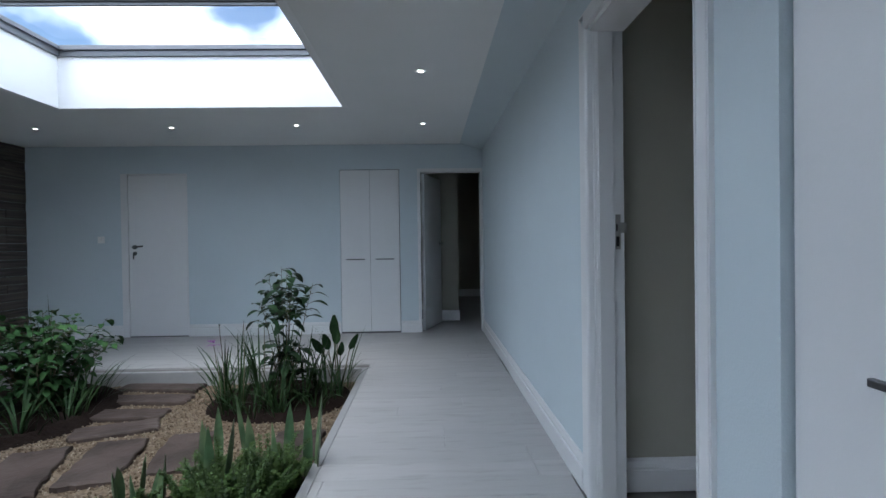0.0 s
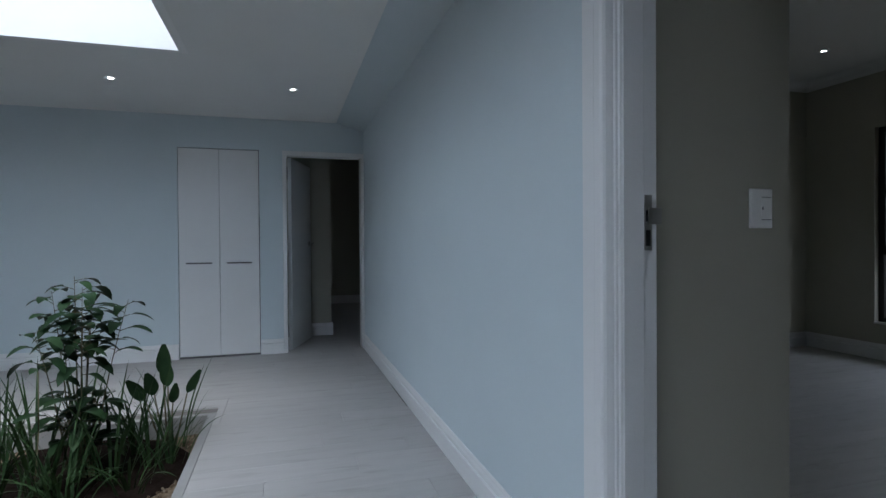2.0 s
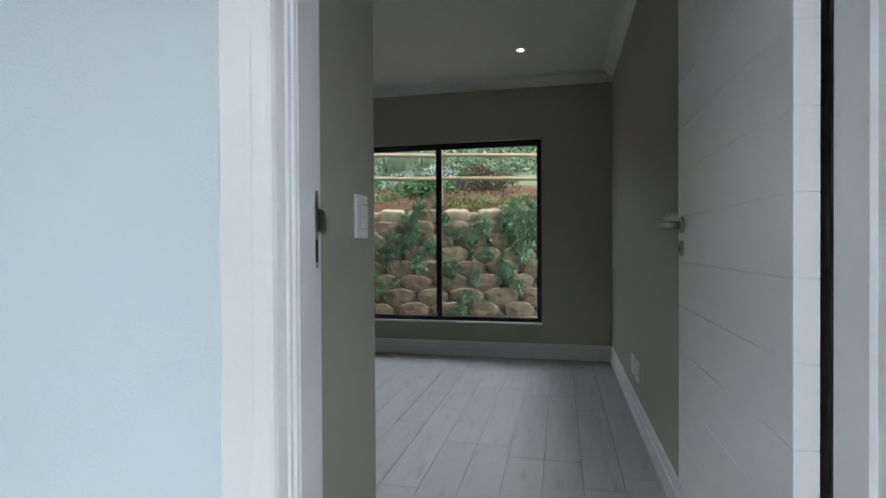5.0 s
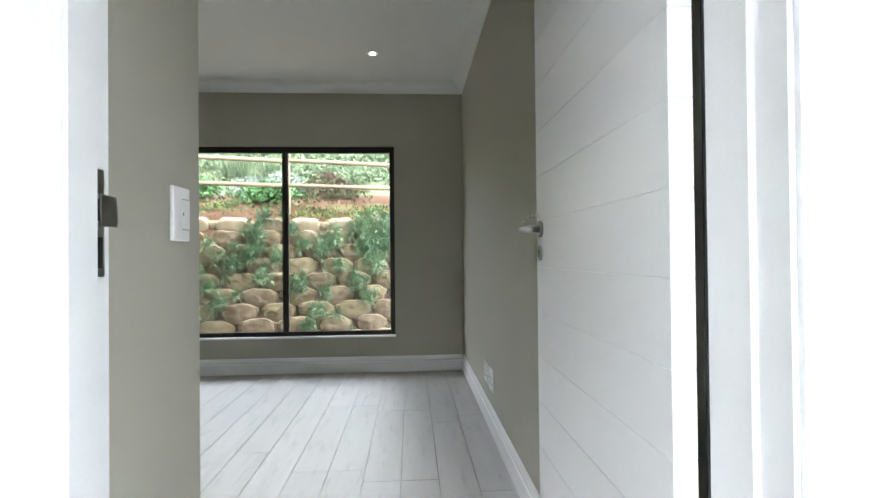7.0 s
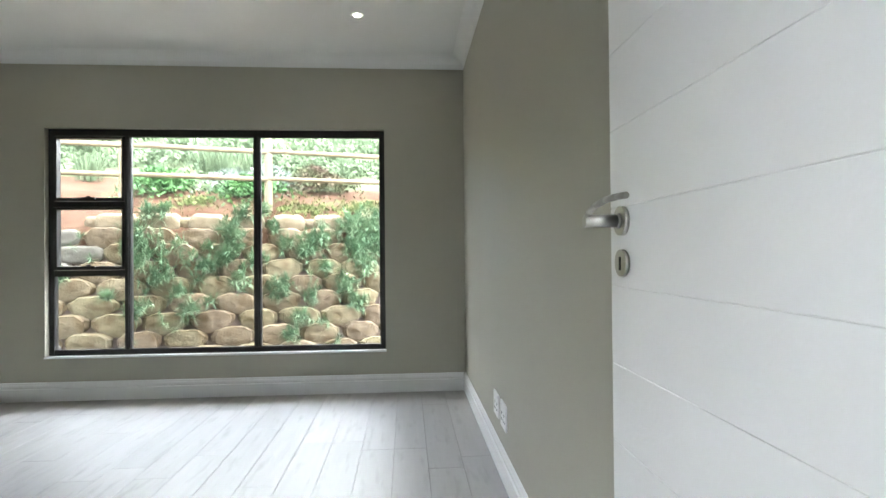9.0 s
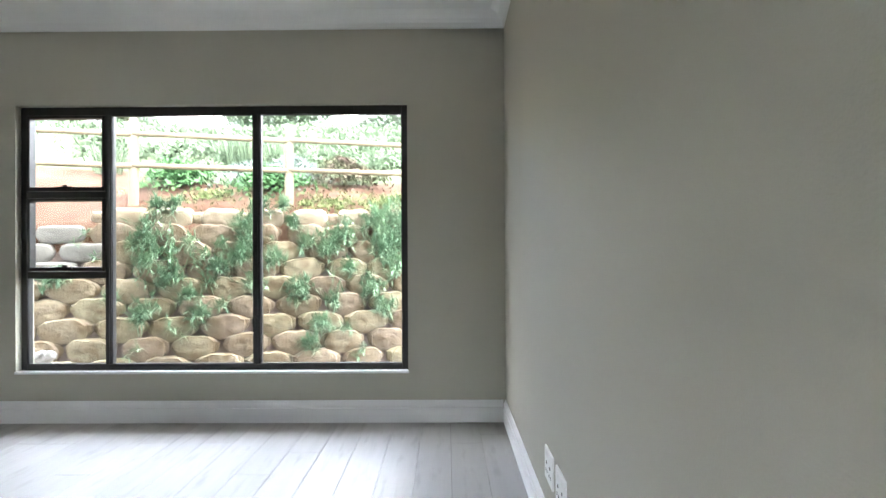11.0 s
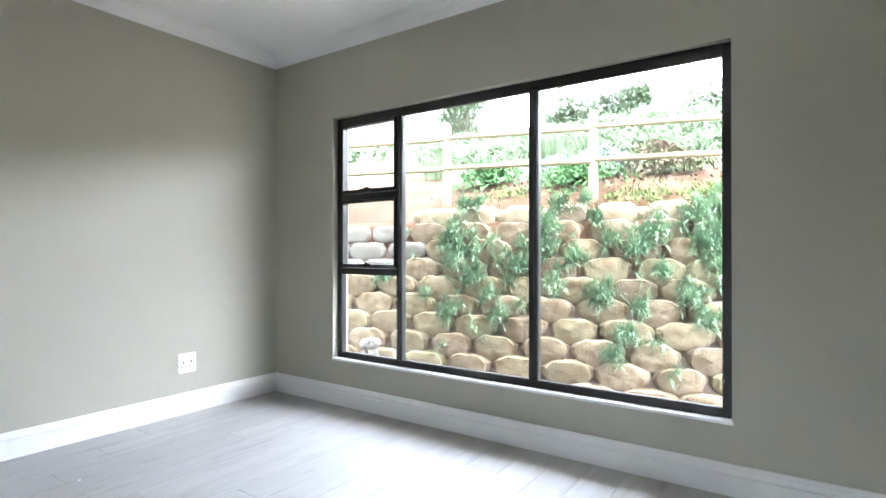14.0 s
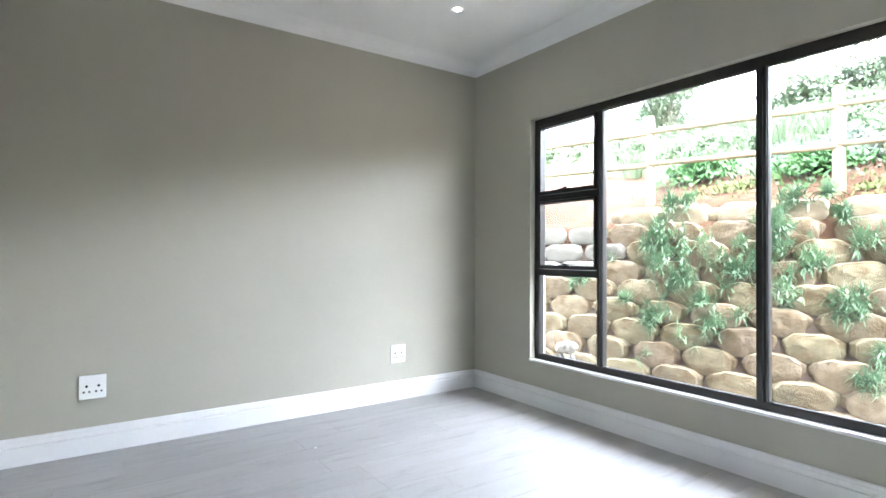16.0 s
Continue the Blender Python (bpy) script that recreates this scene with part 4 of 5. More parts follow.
for i, (x, y) in enumerate(((-0.86, 5.34), (-0.74, 5.10), (-0.52, 5.00), (-0.30, 5.02), (-0.10, 5.18), (0.04, 5.44), (-0.42, 5.20))):
    strap_plant("strap_leaf_plant", x, y, 15, 0.36, 0.013, 0.34, 1.5, GRASS, "low clump of drooping green blades at the bed's rim", 130 + i, "plant", "strap-leaf clumps")


def flower_stalk(x, y, tall, lean, petals, label):
    p = thing("flower_stalk", pose(x, y, PIT + 0.035), label, "flower", "flower stalks")
    bm = bmesh.new()
    tip = Vector((lean[0], lean[1], tall))
    rod(bm, (0, 0, 0), tip * 0.55 + Vector((0.01, 0, 0)), 0.0035, 0.003, 6)
    rod(bm, tip * 0.55 + Vector((0.01, 0, 0)), tip, 0.003, 0.0025, 6)
    part("stalk", bm, STEM, p)
    rn = random.Random(int(x * 1000))
    bm = bmesh.new()
    for i in range(16 if petals else 5):
        a = rn.uniform(0, 6.28)
        d = Vector((math.cos(a), math.sin(a), rn.uniform(-0.2, 0.9)))
        if petals:
            leaf(bm, tip + d * 0.012, d, (0, 0, 1), 0.046, 0.018, 0.3, 0.2, 2)
        else:
            leaf(bm, tip, (d.x * 0.25, d.y * 0.25, 1), (1, 0, 0), 0.028, 0.010, 0, 0.3, 2)
    part("petal_head" if petals else "bud", bm, MAUVE if petals else LEAF_DARK, p, "mauve star-shaped florets" if petals else "")


flower_stalk(-0.74, 5.04, 0.515, (-0.047, -0.02), True, "thin stalk with a mauve flower head")
flower_stalk(-0.74, 5.10, 0.63, (-0.02, -0.04), False, "thin stalk with a closed bud")
flower_stalk(-0.60, 5.05, 0.66, (0.03, -0.03), False, "thin stalk with a closed bud")
flower_stalk(-0.48, 5.12, 0.62, (0.02, 0.02), False, "thin stalk with a closed bud")


def broadleaf_plant(name, x, y, stems, tall, leaf_len, leaf_wide, spread, start, per, mat, label, seed, droop=0.8, category="plant"):
    """Several thin branching stems, with drooping oval leaves set along their upper part."""
    rnd = random.Random(seed)
    p = thing(name, pose(x, y, PIT + 0.03), label, category)
    wood, fol = bmesh.new(), bmesh.new()
    for _ in range(stems):
        a = rnd.uniform(0, 6.283)
        out = spread * rnd.uniform(0.15, 1.0)
        h = tall * rnd.uniform(0.72, 1.0) * (1.0 - 0.18 * out / spread)
        q0 = Vector((0.25 * out * math.cos(a), 0.25 * out * math.sin(a), 0))
        q1 = Vector((out * 0.45 * math.cos(a), out * 0.45 * math.sin(a), h * 0.5))
        q2 = Vector((out * math.cos(a), out * math.sin(a), h))
        pts = [q0.lerp(q1, t).lerp(q1.lerp(q2, t), t) for t in [i / 7 for i in range(8)]]
        for i in range(7):
            rod(wood, pts[i], pts[i + 1], 0.0055 * (1 - i / 9), 0.0055 * (1 - (i + 1) / 9), 6, False)
        for k in range(per):
            f = start + (1 - start) * (k + rnd.random() * 0.6) / per
            i = min(6, int(f * 7))
            b = pts[i].lerp(pts[i + 1], f * 7 - i)
            ang = k * 2.4 + rnd.uniform(-0.5, 0.5)
            d = Vector((math.cos(ang), math.sin(ang), rnd.uniform(0.1, 0.7)))
            pet = b + d.normalized() * rnd.uniform(0.02, 0.06)
            rod(wood, b, pet, 0.0022, 0.0018, 4, False)
            leaf(fol, pet, d, (0, 0, 1), leaf_len * rnd.uniform(0.65, 1.15), leaf_wide * rnd.uniform(0.75, 1.15), droop * rnd.uniform(0.5, 1.5), 0.28, 5)
    part("stem", wood, STEM, p)
    part("foliage", fol, mat, p)
    return p


broadleaf_plant("coffee_sapling", -0.39, 5.42, 9, 1.23, 0.150, 0.068, 0.25, 0.67, 12, LEAF_DARK, "young tree with glossy drooping dark green leaves", 7, 1.1, "sapling")
broadleaf_plant("leafy_shrub", -2.20, 5.28, 36, 0.80, 0.115, 0.060, 0.52, 0.12, 20, LEAF, "dense leafy green shrub in the planter", 8, 1.1, "shrub")
broadleaf_plant("leafy_shrub", -2.75, 4.95, 34, 0.90, 0.115, 0.060, 0.55, 0.12, 20, LEAF, "dense leafy green shrub in the planter", 9, 1.1, "shrub")
broadleaf_plant("low_shrub", -0.32, 5.40, 9, 0.56, 0.15, 0.075, 0.18, 0.40, 8, LEAF_DARK, "low dark leafy plant under the young tree", 17, 0.9, "plant")
for i, (x, y) in enumerate(((-1.95, 4.72), (-2.15, 4.52), (-2.40, 4.42), (-1.85, 5.05), (-2.0, 5.5), (-2.6, 4.35))):
    strap_plant("strap_leaf_plant", x, y, 26, 0.42, 0.016, 0.42, 1.2, GRASS, "arching green strap leaves beside the shrub", 80 + i, "plant", "strap-leaf clumps")
strap_plant("strap_leaf_plant", -2.05, 5.20, 5, 0.85, 0.012, 0.08, 0.15, GRASS, "few tall spear leaves rising through the shrub", 95, "plant", "strap-leaf clumps")


def paddle_plant():
    p = thing("paddle_leaf_plant", pose(-0.02, 5.72, PIT + 0.03), "plant with dark paddle-shaped leaves on long stalks", "plant")
    stalk, fol = bmesh.new(), bmesh.new()
    for dx, dy, h, ln, w, ld in ((-0.03, 0.0, 0.44, 0.20, 0.085, (0.05, 0, 1)), (0.0, -0.02, 0.37, 0.19, 0.08, (-0.18, 0, 1)), (0.10, 0.0, 0.32, 0.17, 0.06, (0.75, 0, 0.8)),
                               (-0.12, -0.02, 0.30, 0.18, 0.075, (-0.8, -0.2, 0.7)), (-0.07, -0.03, 0.33, 0.17, 0.08, (-0.35, -0.3, 0.9)), (0.03, -0.05, 0.28, 0.15, 0.06, (0.3, -0.3, 0.9))):
        tip = Vector((dx, dy, h))
        rod(stalk, (dx * 0.3, dy * 0.3, 0), tip, 0.006, 0.004, 6)
        leaf(fol, tip, (ld[0] * 0.55, ld[1], ld[2]), (0.5, -1, 0.1), ln * 0.92, w * 0.98, 0.05, 0.12, 7, 0.88)
    part("stalk", stalk, STEM, p)
    part("foliage", fol, LEAF_DARK, p)


paddle_plant()


def snake_plant(x, y, count, tall, seed):
    rnd = random.Random(seed)
    p = thing("snake_plant", pose(x, y, PIT + 0.03), "snake plant with stiff upright banded leaves", "plant", "snake plants")
    for _ in range(count):
        bm = bmesh.new()
        a = rnd.uniform(0, 6.283)
        s = rnd.uniform(0.0, 0.12)
        blade(bm, (0.05 * math.cos(a), 0.05 * math.sin(a), 0), (s * math.cos(a), s * math.sin(a), 0), tall * rnd.uniform(0.72, 1.06), 0.064 * rnd.uniform(0.8, 1.1), 0.08, 7, 0.55)
        part("leaf", bm, SANS, p)


for i, (x, y, count, tall) in enumerate(((0.02, 3.89, 2, 0.47), (0.125, 3.87, 2, 0.47), (-0.21, 4.14, 2, 0.43), (-0.24, 3.62, 3, 0.50), (-0.40, 4.12, 3, 0.34), (-0.50, 3.56, 4, 0.27), (-0.66, 3.70, 3, 0.24))):
    snake_plant(x, y, count, tall, 3 + i)


def fern(x, y, fronds, length, seed):
    """Bushy fern: arching stems thick with short needle leaves."""
    rnd = random.Random(seed)
    p = thing("fern", pose(x, y, PIT + 0.03), "bushy green fern with feathery fronds", "fern", "ferns")
    bm = bmesh.new()
    for _ in range(fronds):
        a = rnd.uniform(0, 6.283)
        out = rnd.uniform(0.05, 0.55)
        ln = length * rnd.uniform(0.6, 1.1)
        d = Vector((out * math.cos(a), out * math.sin(a), 1)).normalized()
        q = Vector((0.04 * math.cos(a), 0.04 * math.sin(a), 0))
        steps = 26
        for i in range(steps):
            f = i / steps
            q2 = q + d * (ln / steps)
            rod(bm, q, q2, 0.0018, 0.0016, 3, False)
            if f > 0.12:
                for _k in range(7):
                    b = rnd.uniform(0, 6.283)
                    nd = Vector((math.cos(b), math.sin(b), rnd.uniform(-0.2, 0.8)))
                    leaf(bm, q, nd, (0, 0, 1), 0.045 * (1 - 0.6 * f), 0.010, 0.1, 0.1, 2)
            d = (d + Vector((math.cos(a), math.sin(a), -0.8)) * 0.03 * out).normalized()
            q = q2
    part("frond", bm, FERN, p)


for i, (x, y, k) in enumerate(((-0.02, 3.72, 0.70), (-0.20, 3.72, 0.66), (-0.02, 3.50, 0.74), (-0.15, 3.50, 0.72), (-0.30, 3.58, 0.60), (-0.04, 3.30, 0.72), (-0.20, 3.32, 0.62), (-0.57, 3.50, 0.40), (0.04, 3.82, 0.58))):
    fern(x, y, 20, 0.42 * k, 60 + i)

# ---- garden outside the bedroom window ----
def wall_x(y, z):
    """Face of the retaining wall: it runs slantwise past the window and leans back."""
    return 8.35 - 0.25 * (y - 4.0) + 0.35 * (z + 0.2)


def bank_profile(d):
    """Height of the ground at the distance d behind the foot of the wall."""
    knots = [(-60, -0.25), (0.05, -0.22), (0.40, -0.20), (0.62, 1.46), (0.95, 1.72), (1.35, 1.92), (2.0, 2.18), (3.2, 2.62), (5.5, 3.55), (7.5, 4.15), (12.0, 4.9), (60, 9.0), (900, 14.0)]
    for (a, ha), (b, hb) in zip(knots[:-1], knots[1:]):
        if d <= b:
            return ha + (hb - ha) * max(0.0, (d - a) / (b - a))
    return knots[-1][1]


def ground_z(x, y):
    d = x - (8.35 - 0.25 * (y - 4.0))
    h = bank_profile(d)
    if d > 0.7:
        h += 0.10 * noise.noise((x * 0.9, y * 0.9, 0)) + 0.04 * noise.noise((x * 3, y * 3, 2))
        if y > 6.7:
            h -= min(0.18, (y - 6.7) * 0.3)
    return h


def outside_ground():
    bm = bmesh.new()
    ds = [-60, -20, -2.3, -1.2, 0.05, 0.40, 0.62] + [0.7 + 0.13 * i for i in range(40)] + [6.2 + 0.45 * i for i in range(16)] + [15, 20, 30, 60, 150, 900]
    ys = [-900, -300, -100, -40, -15, -5, 0] + [1.0 + 0.2 * i for i in range(66)] + [15, 19, 25, 40, 100, 300, 900]
    grid = []
    for d in ds:
        row = []
        for y in ys:
            x = d + 8.35 - 0.25 * (min(max(y, -5), 19) - 4.0)
            row.append(bm.verts.new((x, y, bank_profile(d) if d < 0.7 else ground_z(x, min(max(y, -5), 19)))))
        grid.append(row)
    for i in range(len(ds) - 1):
        for j in range(len(ys) - 1):
            f = bm.faces.new((grid[i][j], grid[i + 1][j], grid[i + 1][j + 1], grid[i][j + 1]))
            f.smooth = True
            # 2 is the pale bounce colour round the house
            f.material_index = 2 if ds[i] < 0 else 0 if ds[i] < (3.2 if ys[j] > 6.4 else 2.0) else 1
    # the house stands on the sheet's hollow, below its floors
    for v in bm.verts:
        if v.co.x < 6.5 and abs(v.co.y) < 60:
            v.co.z = -0.45
    solid("ground", bm, [EARTH, LAWN, BOUNCE_YARD], "red brown earth bank rising to a pale green meadow", "ground", "structure")


outside_ground()


def block_mesh(seed, wide=0.434, tall=0.270, deep=0.26):
    """One split-faced retaining-wall block: a barrel-shaped face, flatter on top, with worn edges, and a narrower body behind it."""
    rnd = random.Random(seed)
    half = [(0.0, 0.49), (0.18, 0.50), (0.32, 0.45), (0.42, 0.35), (0.485, 0.20), (0.50, 0.02), (0.49, -0.16), (0.44, -0.32), (0.33, -0.43), (0.18, -0.49), (0.0, -0.50)]
    full = half + [(-a, b) for a, b in half[-2:0:-1]]
    tilt, squeeze = rnd.uniform(-0.06, 0.06), rnd.uniform(0.92, 1.03)
    outline = [(a * wide * squeeze + rnd.uniform(-0.008, 0.008), b * tall + a * tilt * tall + rnd.uniform(-0.007, 0.007)) for a, b in full]
    n = len(outline)
    bm = bmesh.new()
    rows = []
    # scale across, scale up, depth behind the face
    for su, sz, fwd in ((0.9, 0.6, deep), (1.2, 0.80, deep * 0.8), (1.2, 0.80, 0.085), (1.14, 0.84, 0.072), (1.01, 0.985, 0.060), (1.0, 1.0, 0.016), (0.975, 0.965, 0.004), (0.86, 0.85, 0.0), (0.66, 0.66, -0.004), (0.44, 0.44, -0.006), (0.20, 0.20, -0.007)):
        row = []
        for u, z in outline:
            rough = 0.0
            if fwd < 0.02:
                bow = 0.022 * (u * su / 0.224) ** 2
                rough = bow + 0.017 * noise.noise((u * su * 13 + seed * 7, z * sz * 13, 1)) + 0.009 * noise.noise((u * su * 45 + seed * 7, z * sz * 45, 3))
            row.append(bm.verts.new((fwd + rough, u * su, z * sz)))
        rows.append(row)
    c = bm.verts.new((-0.007, 0, 0))
    for k, (a, b) in enumerate(zip(rows[:-1], rows[1:])):
        for i in range(n):
            bm.faces.new((a[i], a[(i + 1) % n], b[(i + 1) % n], b[i])).smooth = k > 6
    for i in range(n):
        bm.faces.new((rows[-1][i], rows[-1][(i + 1) % n], c)).smooth = True
    bmesh.ops.recalc_face_normals(bm, faces=bm.faces[:])
    return bm


def cap_mesh(seed, wide=0.42, tall=0.215, deep=0.30):
    """Top-course block: level top, rounded shoulders, a bowed front."""
    rnd = random.Random(seed)
    full = [(-0.34, 0.5), (-0.12, 0.51), (0.12, 0.51), (0.34, 0.5), (0.45, 0.38), (0.5, 0.1), (0.49, -0.2), (0.40, -0.42), (0.2, -0.5), (-0.2, -0.5), (-0.40, -0.42), (-0.49, -0.2), (-0.5, 0.1), (-0.45, 0.38)]
    outline = [(a * wide + rnd.uniform(-0.006, 0.006), b * tall + rnd.uniform(-0.006, 0.006)) for a, b in full]
    n = len(outline)
    bm = bmesh.new()
    rows = []
    for k, fwd in ((0.92, deep), (1.0, deep - 0.03), (1.0, 0.02), (0.965, 0.004), (0.72, 0.0), (0.36, -0.004)):
        row = []
        for u, z in outline:
            rough = 0.022 * (u * k / wide * 2) ** 2 + 0.014 * noise.noise((u * k * 16 + seed * 5, z * k * 16, 2)) if fwd < 0.03 else 0.0
            row.append(bm.verts.new((fwd + rough, u * k, z * k)))
        rows.append(row)
    c = bm.verts.new((-0.005, 0, 0))
    for k, (a, b) in enumerate(zip(rows[:-1], rows[1:])):
        for i in range(n):
            bm.faces.new((a[i], a[(i + 1) % n], b[(i + 1) % n], b[i])).smooth = k > 2
    for i in range(n):
        bm.faces.new((rows[-1][i], rows[-1][(i + 1) % n], c)).smooth = True
    bm.faces.new(rows[0])
    bmesh.ops.recalc_face_normals(bm, faces=bm.faces[:])
    return bm


def retaining_wall():
    w = thing("retaining_wall", pose(8.35, 4.0, -0.2), "dry-laid retaining wall of rounded tan concrete blocks", "retaining wall")
    inv = w.matrix_world.inverted()
    tan = [mesh_of("block", block_mesh(s), BLOCK) for s in range(12)]
    pale = [mesh_of("block", cap_mesh(s, 0.485, 0.20), BLOCK_PALE) for s in range(4)]
    caps = [mesh_of("block", cap_mesh(s), BLOCK_CAP) for s in range(5)]
    infill = [mesh_of("block", cap_mesh(s, 0.20, 0.17, 0.16), BLOCK) for s in range(20, 24)]
    rnd = random.Random(5)
    turn = math.degrees(math.atan(0.25))

    def lay(me, y, z, back=0.0, loose=1.0):
        o = new("block", me)
        o.parent = w
        o.matrix_basis = inv @ pose(wall_x(y, z) + back + loose * rnd.uniform(-0.014, 0.014), y + loose * rnd.uniform(-0.014, 0.014), z + loose * rnd.uniform(-0.006, 0.006),
                                    loose * rnd.uniform(-3, 3), -8 + loose * rnd.uniform(-3, 3), turn + loose * rnd.uniform(-4, 4))

    for r in range(10):
        z = -0.275 + 0.205 * r
        y = 2.32 + (0.25 if r % 2 == 0 else 0.0) + (0.2 if r == 9 else 0)
        while y < 10.2:
            top = 8 if y > 6.60 else 9
            if r <= top:
                if y > 6.75 and r >= 6:
                    lay(rnd.choice(pale), y, z, 0.0, 0.7)
                elif r == 9:
                    lay(rnd.choice(caps), y, z - 0.02, 0.0, 0.8)
                    lay(rnd.choice(infill), y + 0.2525, z - 0.03, 0.07, 0.6)
                else:
                    lay(rnd.choice(tan), y, z)
            y += 0.505
    # backing behind the blocks, coloured dark for the shade in their gaps
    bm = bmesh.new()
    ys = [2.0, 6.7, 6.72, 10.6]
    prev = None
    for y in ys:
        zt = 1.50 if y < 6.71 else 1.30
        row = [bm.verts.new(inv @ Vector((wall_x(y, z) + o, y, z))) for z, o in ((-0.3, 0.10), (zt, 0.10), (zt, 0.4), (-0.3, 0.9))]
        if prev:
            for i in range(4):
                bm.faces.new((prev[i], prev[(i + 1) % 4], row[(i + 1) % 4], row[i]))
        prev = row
    part("fill", bm, SLATE, w, "dark backing behind the blocks, the gaps' shade put into its colour")


retaining_wall()


def trailing_plant(y, z, size, shoots, seed):
    """Hanging succulent: shoots that creep from a crack, each with a spiky tuft of fleshy fingers at its end."""
    rnd = random.Random(seed)
    x = wall_x(y, z) - 0.02
    p = thing("trailing_succulent", pose(x, y, z), "grey-green succulent with finger leaves spilling over the retaining wall", "plant", "trailing succulents")
    bm, stems = bmesh.new(), bmesh.new()
    for _ in range(shoots):
        dy, dz = rnd.gauss(0, 0.45) * size, rnd.gauss(-0.05, 0.48) * size
        out = 0.03 + 0.35 * size * max(0.0, 1 - (dy * dy + dz * dz) / (size * size)) * rnd.uniform(0.5, 1.1)
        tip = Vector((0.33 * dz - 0.25 * dy - out, dy, dz))
        root = Vector((0.08, dy * 0.45, dz * 0.45 + 0.02))
        bend = root.lerp(tip, 0.6) + Vector((-0.03, 0, -0.015))
        rod(stems, root, bend, 0.004, 0.0035, 4, False)
        rod(stems, bend, tip, 0.0035, 0.003, 4, False)
        axis = Vector((-rnd.uniform(0.4, 1.0), rnd.uniform(-0.7, 0.7), rnd.uniform(-0.7, 0.7))).normalized()
        for k in range(rnd.randint(9, 15)):
            d = (axis * rnd.uniform(0.1, 0.9) + Vector((rnd.uniform(-0.7, 0.5), rnd.uniform(-1, 1), rnd.uniform(-0.75, 1)))).normalized()
            leaf(bm, tip + axis * rnd.uniform(-0.05, 0.01), d, (0.2, 0.1, 1), rnd.uniform(0.07, 0.15), rnd.uniform(0.009, 0.013), rnd.uniform(-1.3, 1.1), 0.45, 4, 0.93)
    for o in (part("stem", stems, STEM, p), part("foliage", bm, SUCCULENT, p)):
        o["kind"] = "stuff"


# along the wall, height, spread
CLUMPS = ((6.24, 1.34, 0.20), (6.16, 1.10, 0.17), (5.98, 0.90, 0.15), (5.21, 1.46, 0.20), (5.24, 1.16, 0.17), (5.48, 1.02, 0.17), (5.58, 0.50, 0.13), (6.15, 0.52, 0.14), (4.30, 1.20, 0.16),
          (4.14, 1.36, 0.17), (3.72, 1.52, 0.27), (3.62, 1.28, 0.24), (4.55, 1.28, 0.10), (4.92, 1.12, 0.14), (5.06, 0.84, 0.12), (4.58, 0.72, 0.15), (4.34, 0.36, 0.10), (3.79, 0.72, 0.13),
          (3.62, 0.54, 0.14), (4.74, 1.52, 0.09), (6.20, 1.72, 0.11), (6.02, 1.72, 0.10), (6.45, 0.69, 0.07), (5.10, 1.72, 0.13), (4.84, 1.75, 0.09), (3.42, 1.60, 0.26), (3.36, 1.34, 0.22), (3.55, 1.00, 0.15), (7.0, 0.90, 0.12),
          (4.05, 0.98, 0.10), (4.20, 0.62, 0.10), (5.74, 0.72, 0.09), (4.42, 0.16, 0.09))
for i, (y, z, s) in enumerate(CLUMPS):
    trailing_plant(y, z, s * 0.98, int(8 + 850 * s * s), 200 + i)
scatter = random.Random(77)
for i in range(30):
    trailing_plant(scatter.uniform(3.3, 6.9), scatter.uniform(0.0, 1.45), scatter.uniform(0.05, 0.12), scatter.randint(2, 6), 400 + i)


def fence():
    f = thing("pole_fence", pose(9.13, 4.9, 1.75), "pale round-pole timber fence above the retaining wall", "fence")
    inv = f.matrix_world.inverted()

    def fx(y):
        return 9.36 - 0.25 * (y - 4.0)

    ys = [1.42, 3.16, 4.90, 6.64, 8.38, 10.12, 11.86]
    for y in ys:
        bm = bmesh.new()
        rod(bm, inv @ Vector((fx(y), y, 1.55)), inv @ Vector((fx(y), y, 2.755)), 0.056, 0.053, 14, False)
        rod(bm, inv @ Vector((fx(y), y, 2.755)), inv @ Vector((fx(y), y, 2.785)), 0.053, 0.035, 14)
        part("post", bm, POLE, f)
    for a, b in zip(ys[:-1], ys[1:]):
        for z in (2.585, 2.205):
            bm = bmesh.new()
            rod(bm, inv @ Vector((fx(a) - 0.03, a, z)), inv @ Vector((fx(b) - 0.03, b, z + 0.01)), 0.034, 0.030, 12)
            part("rail", bm, POLE, f)


fence()


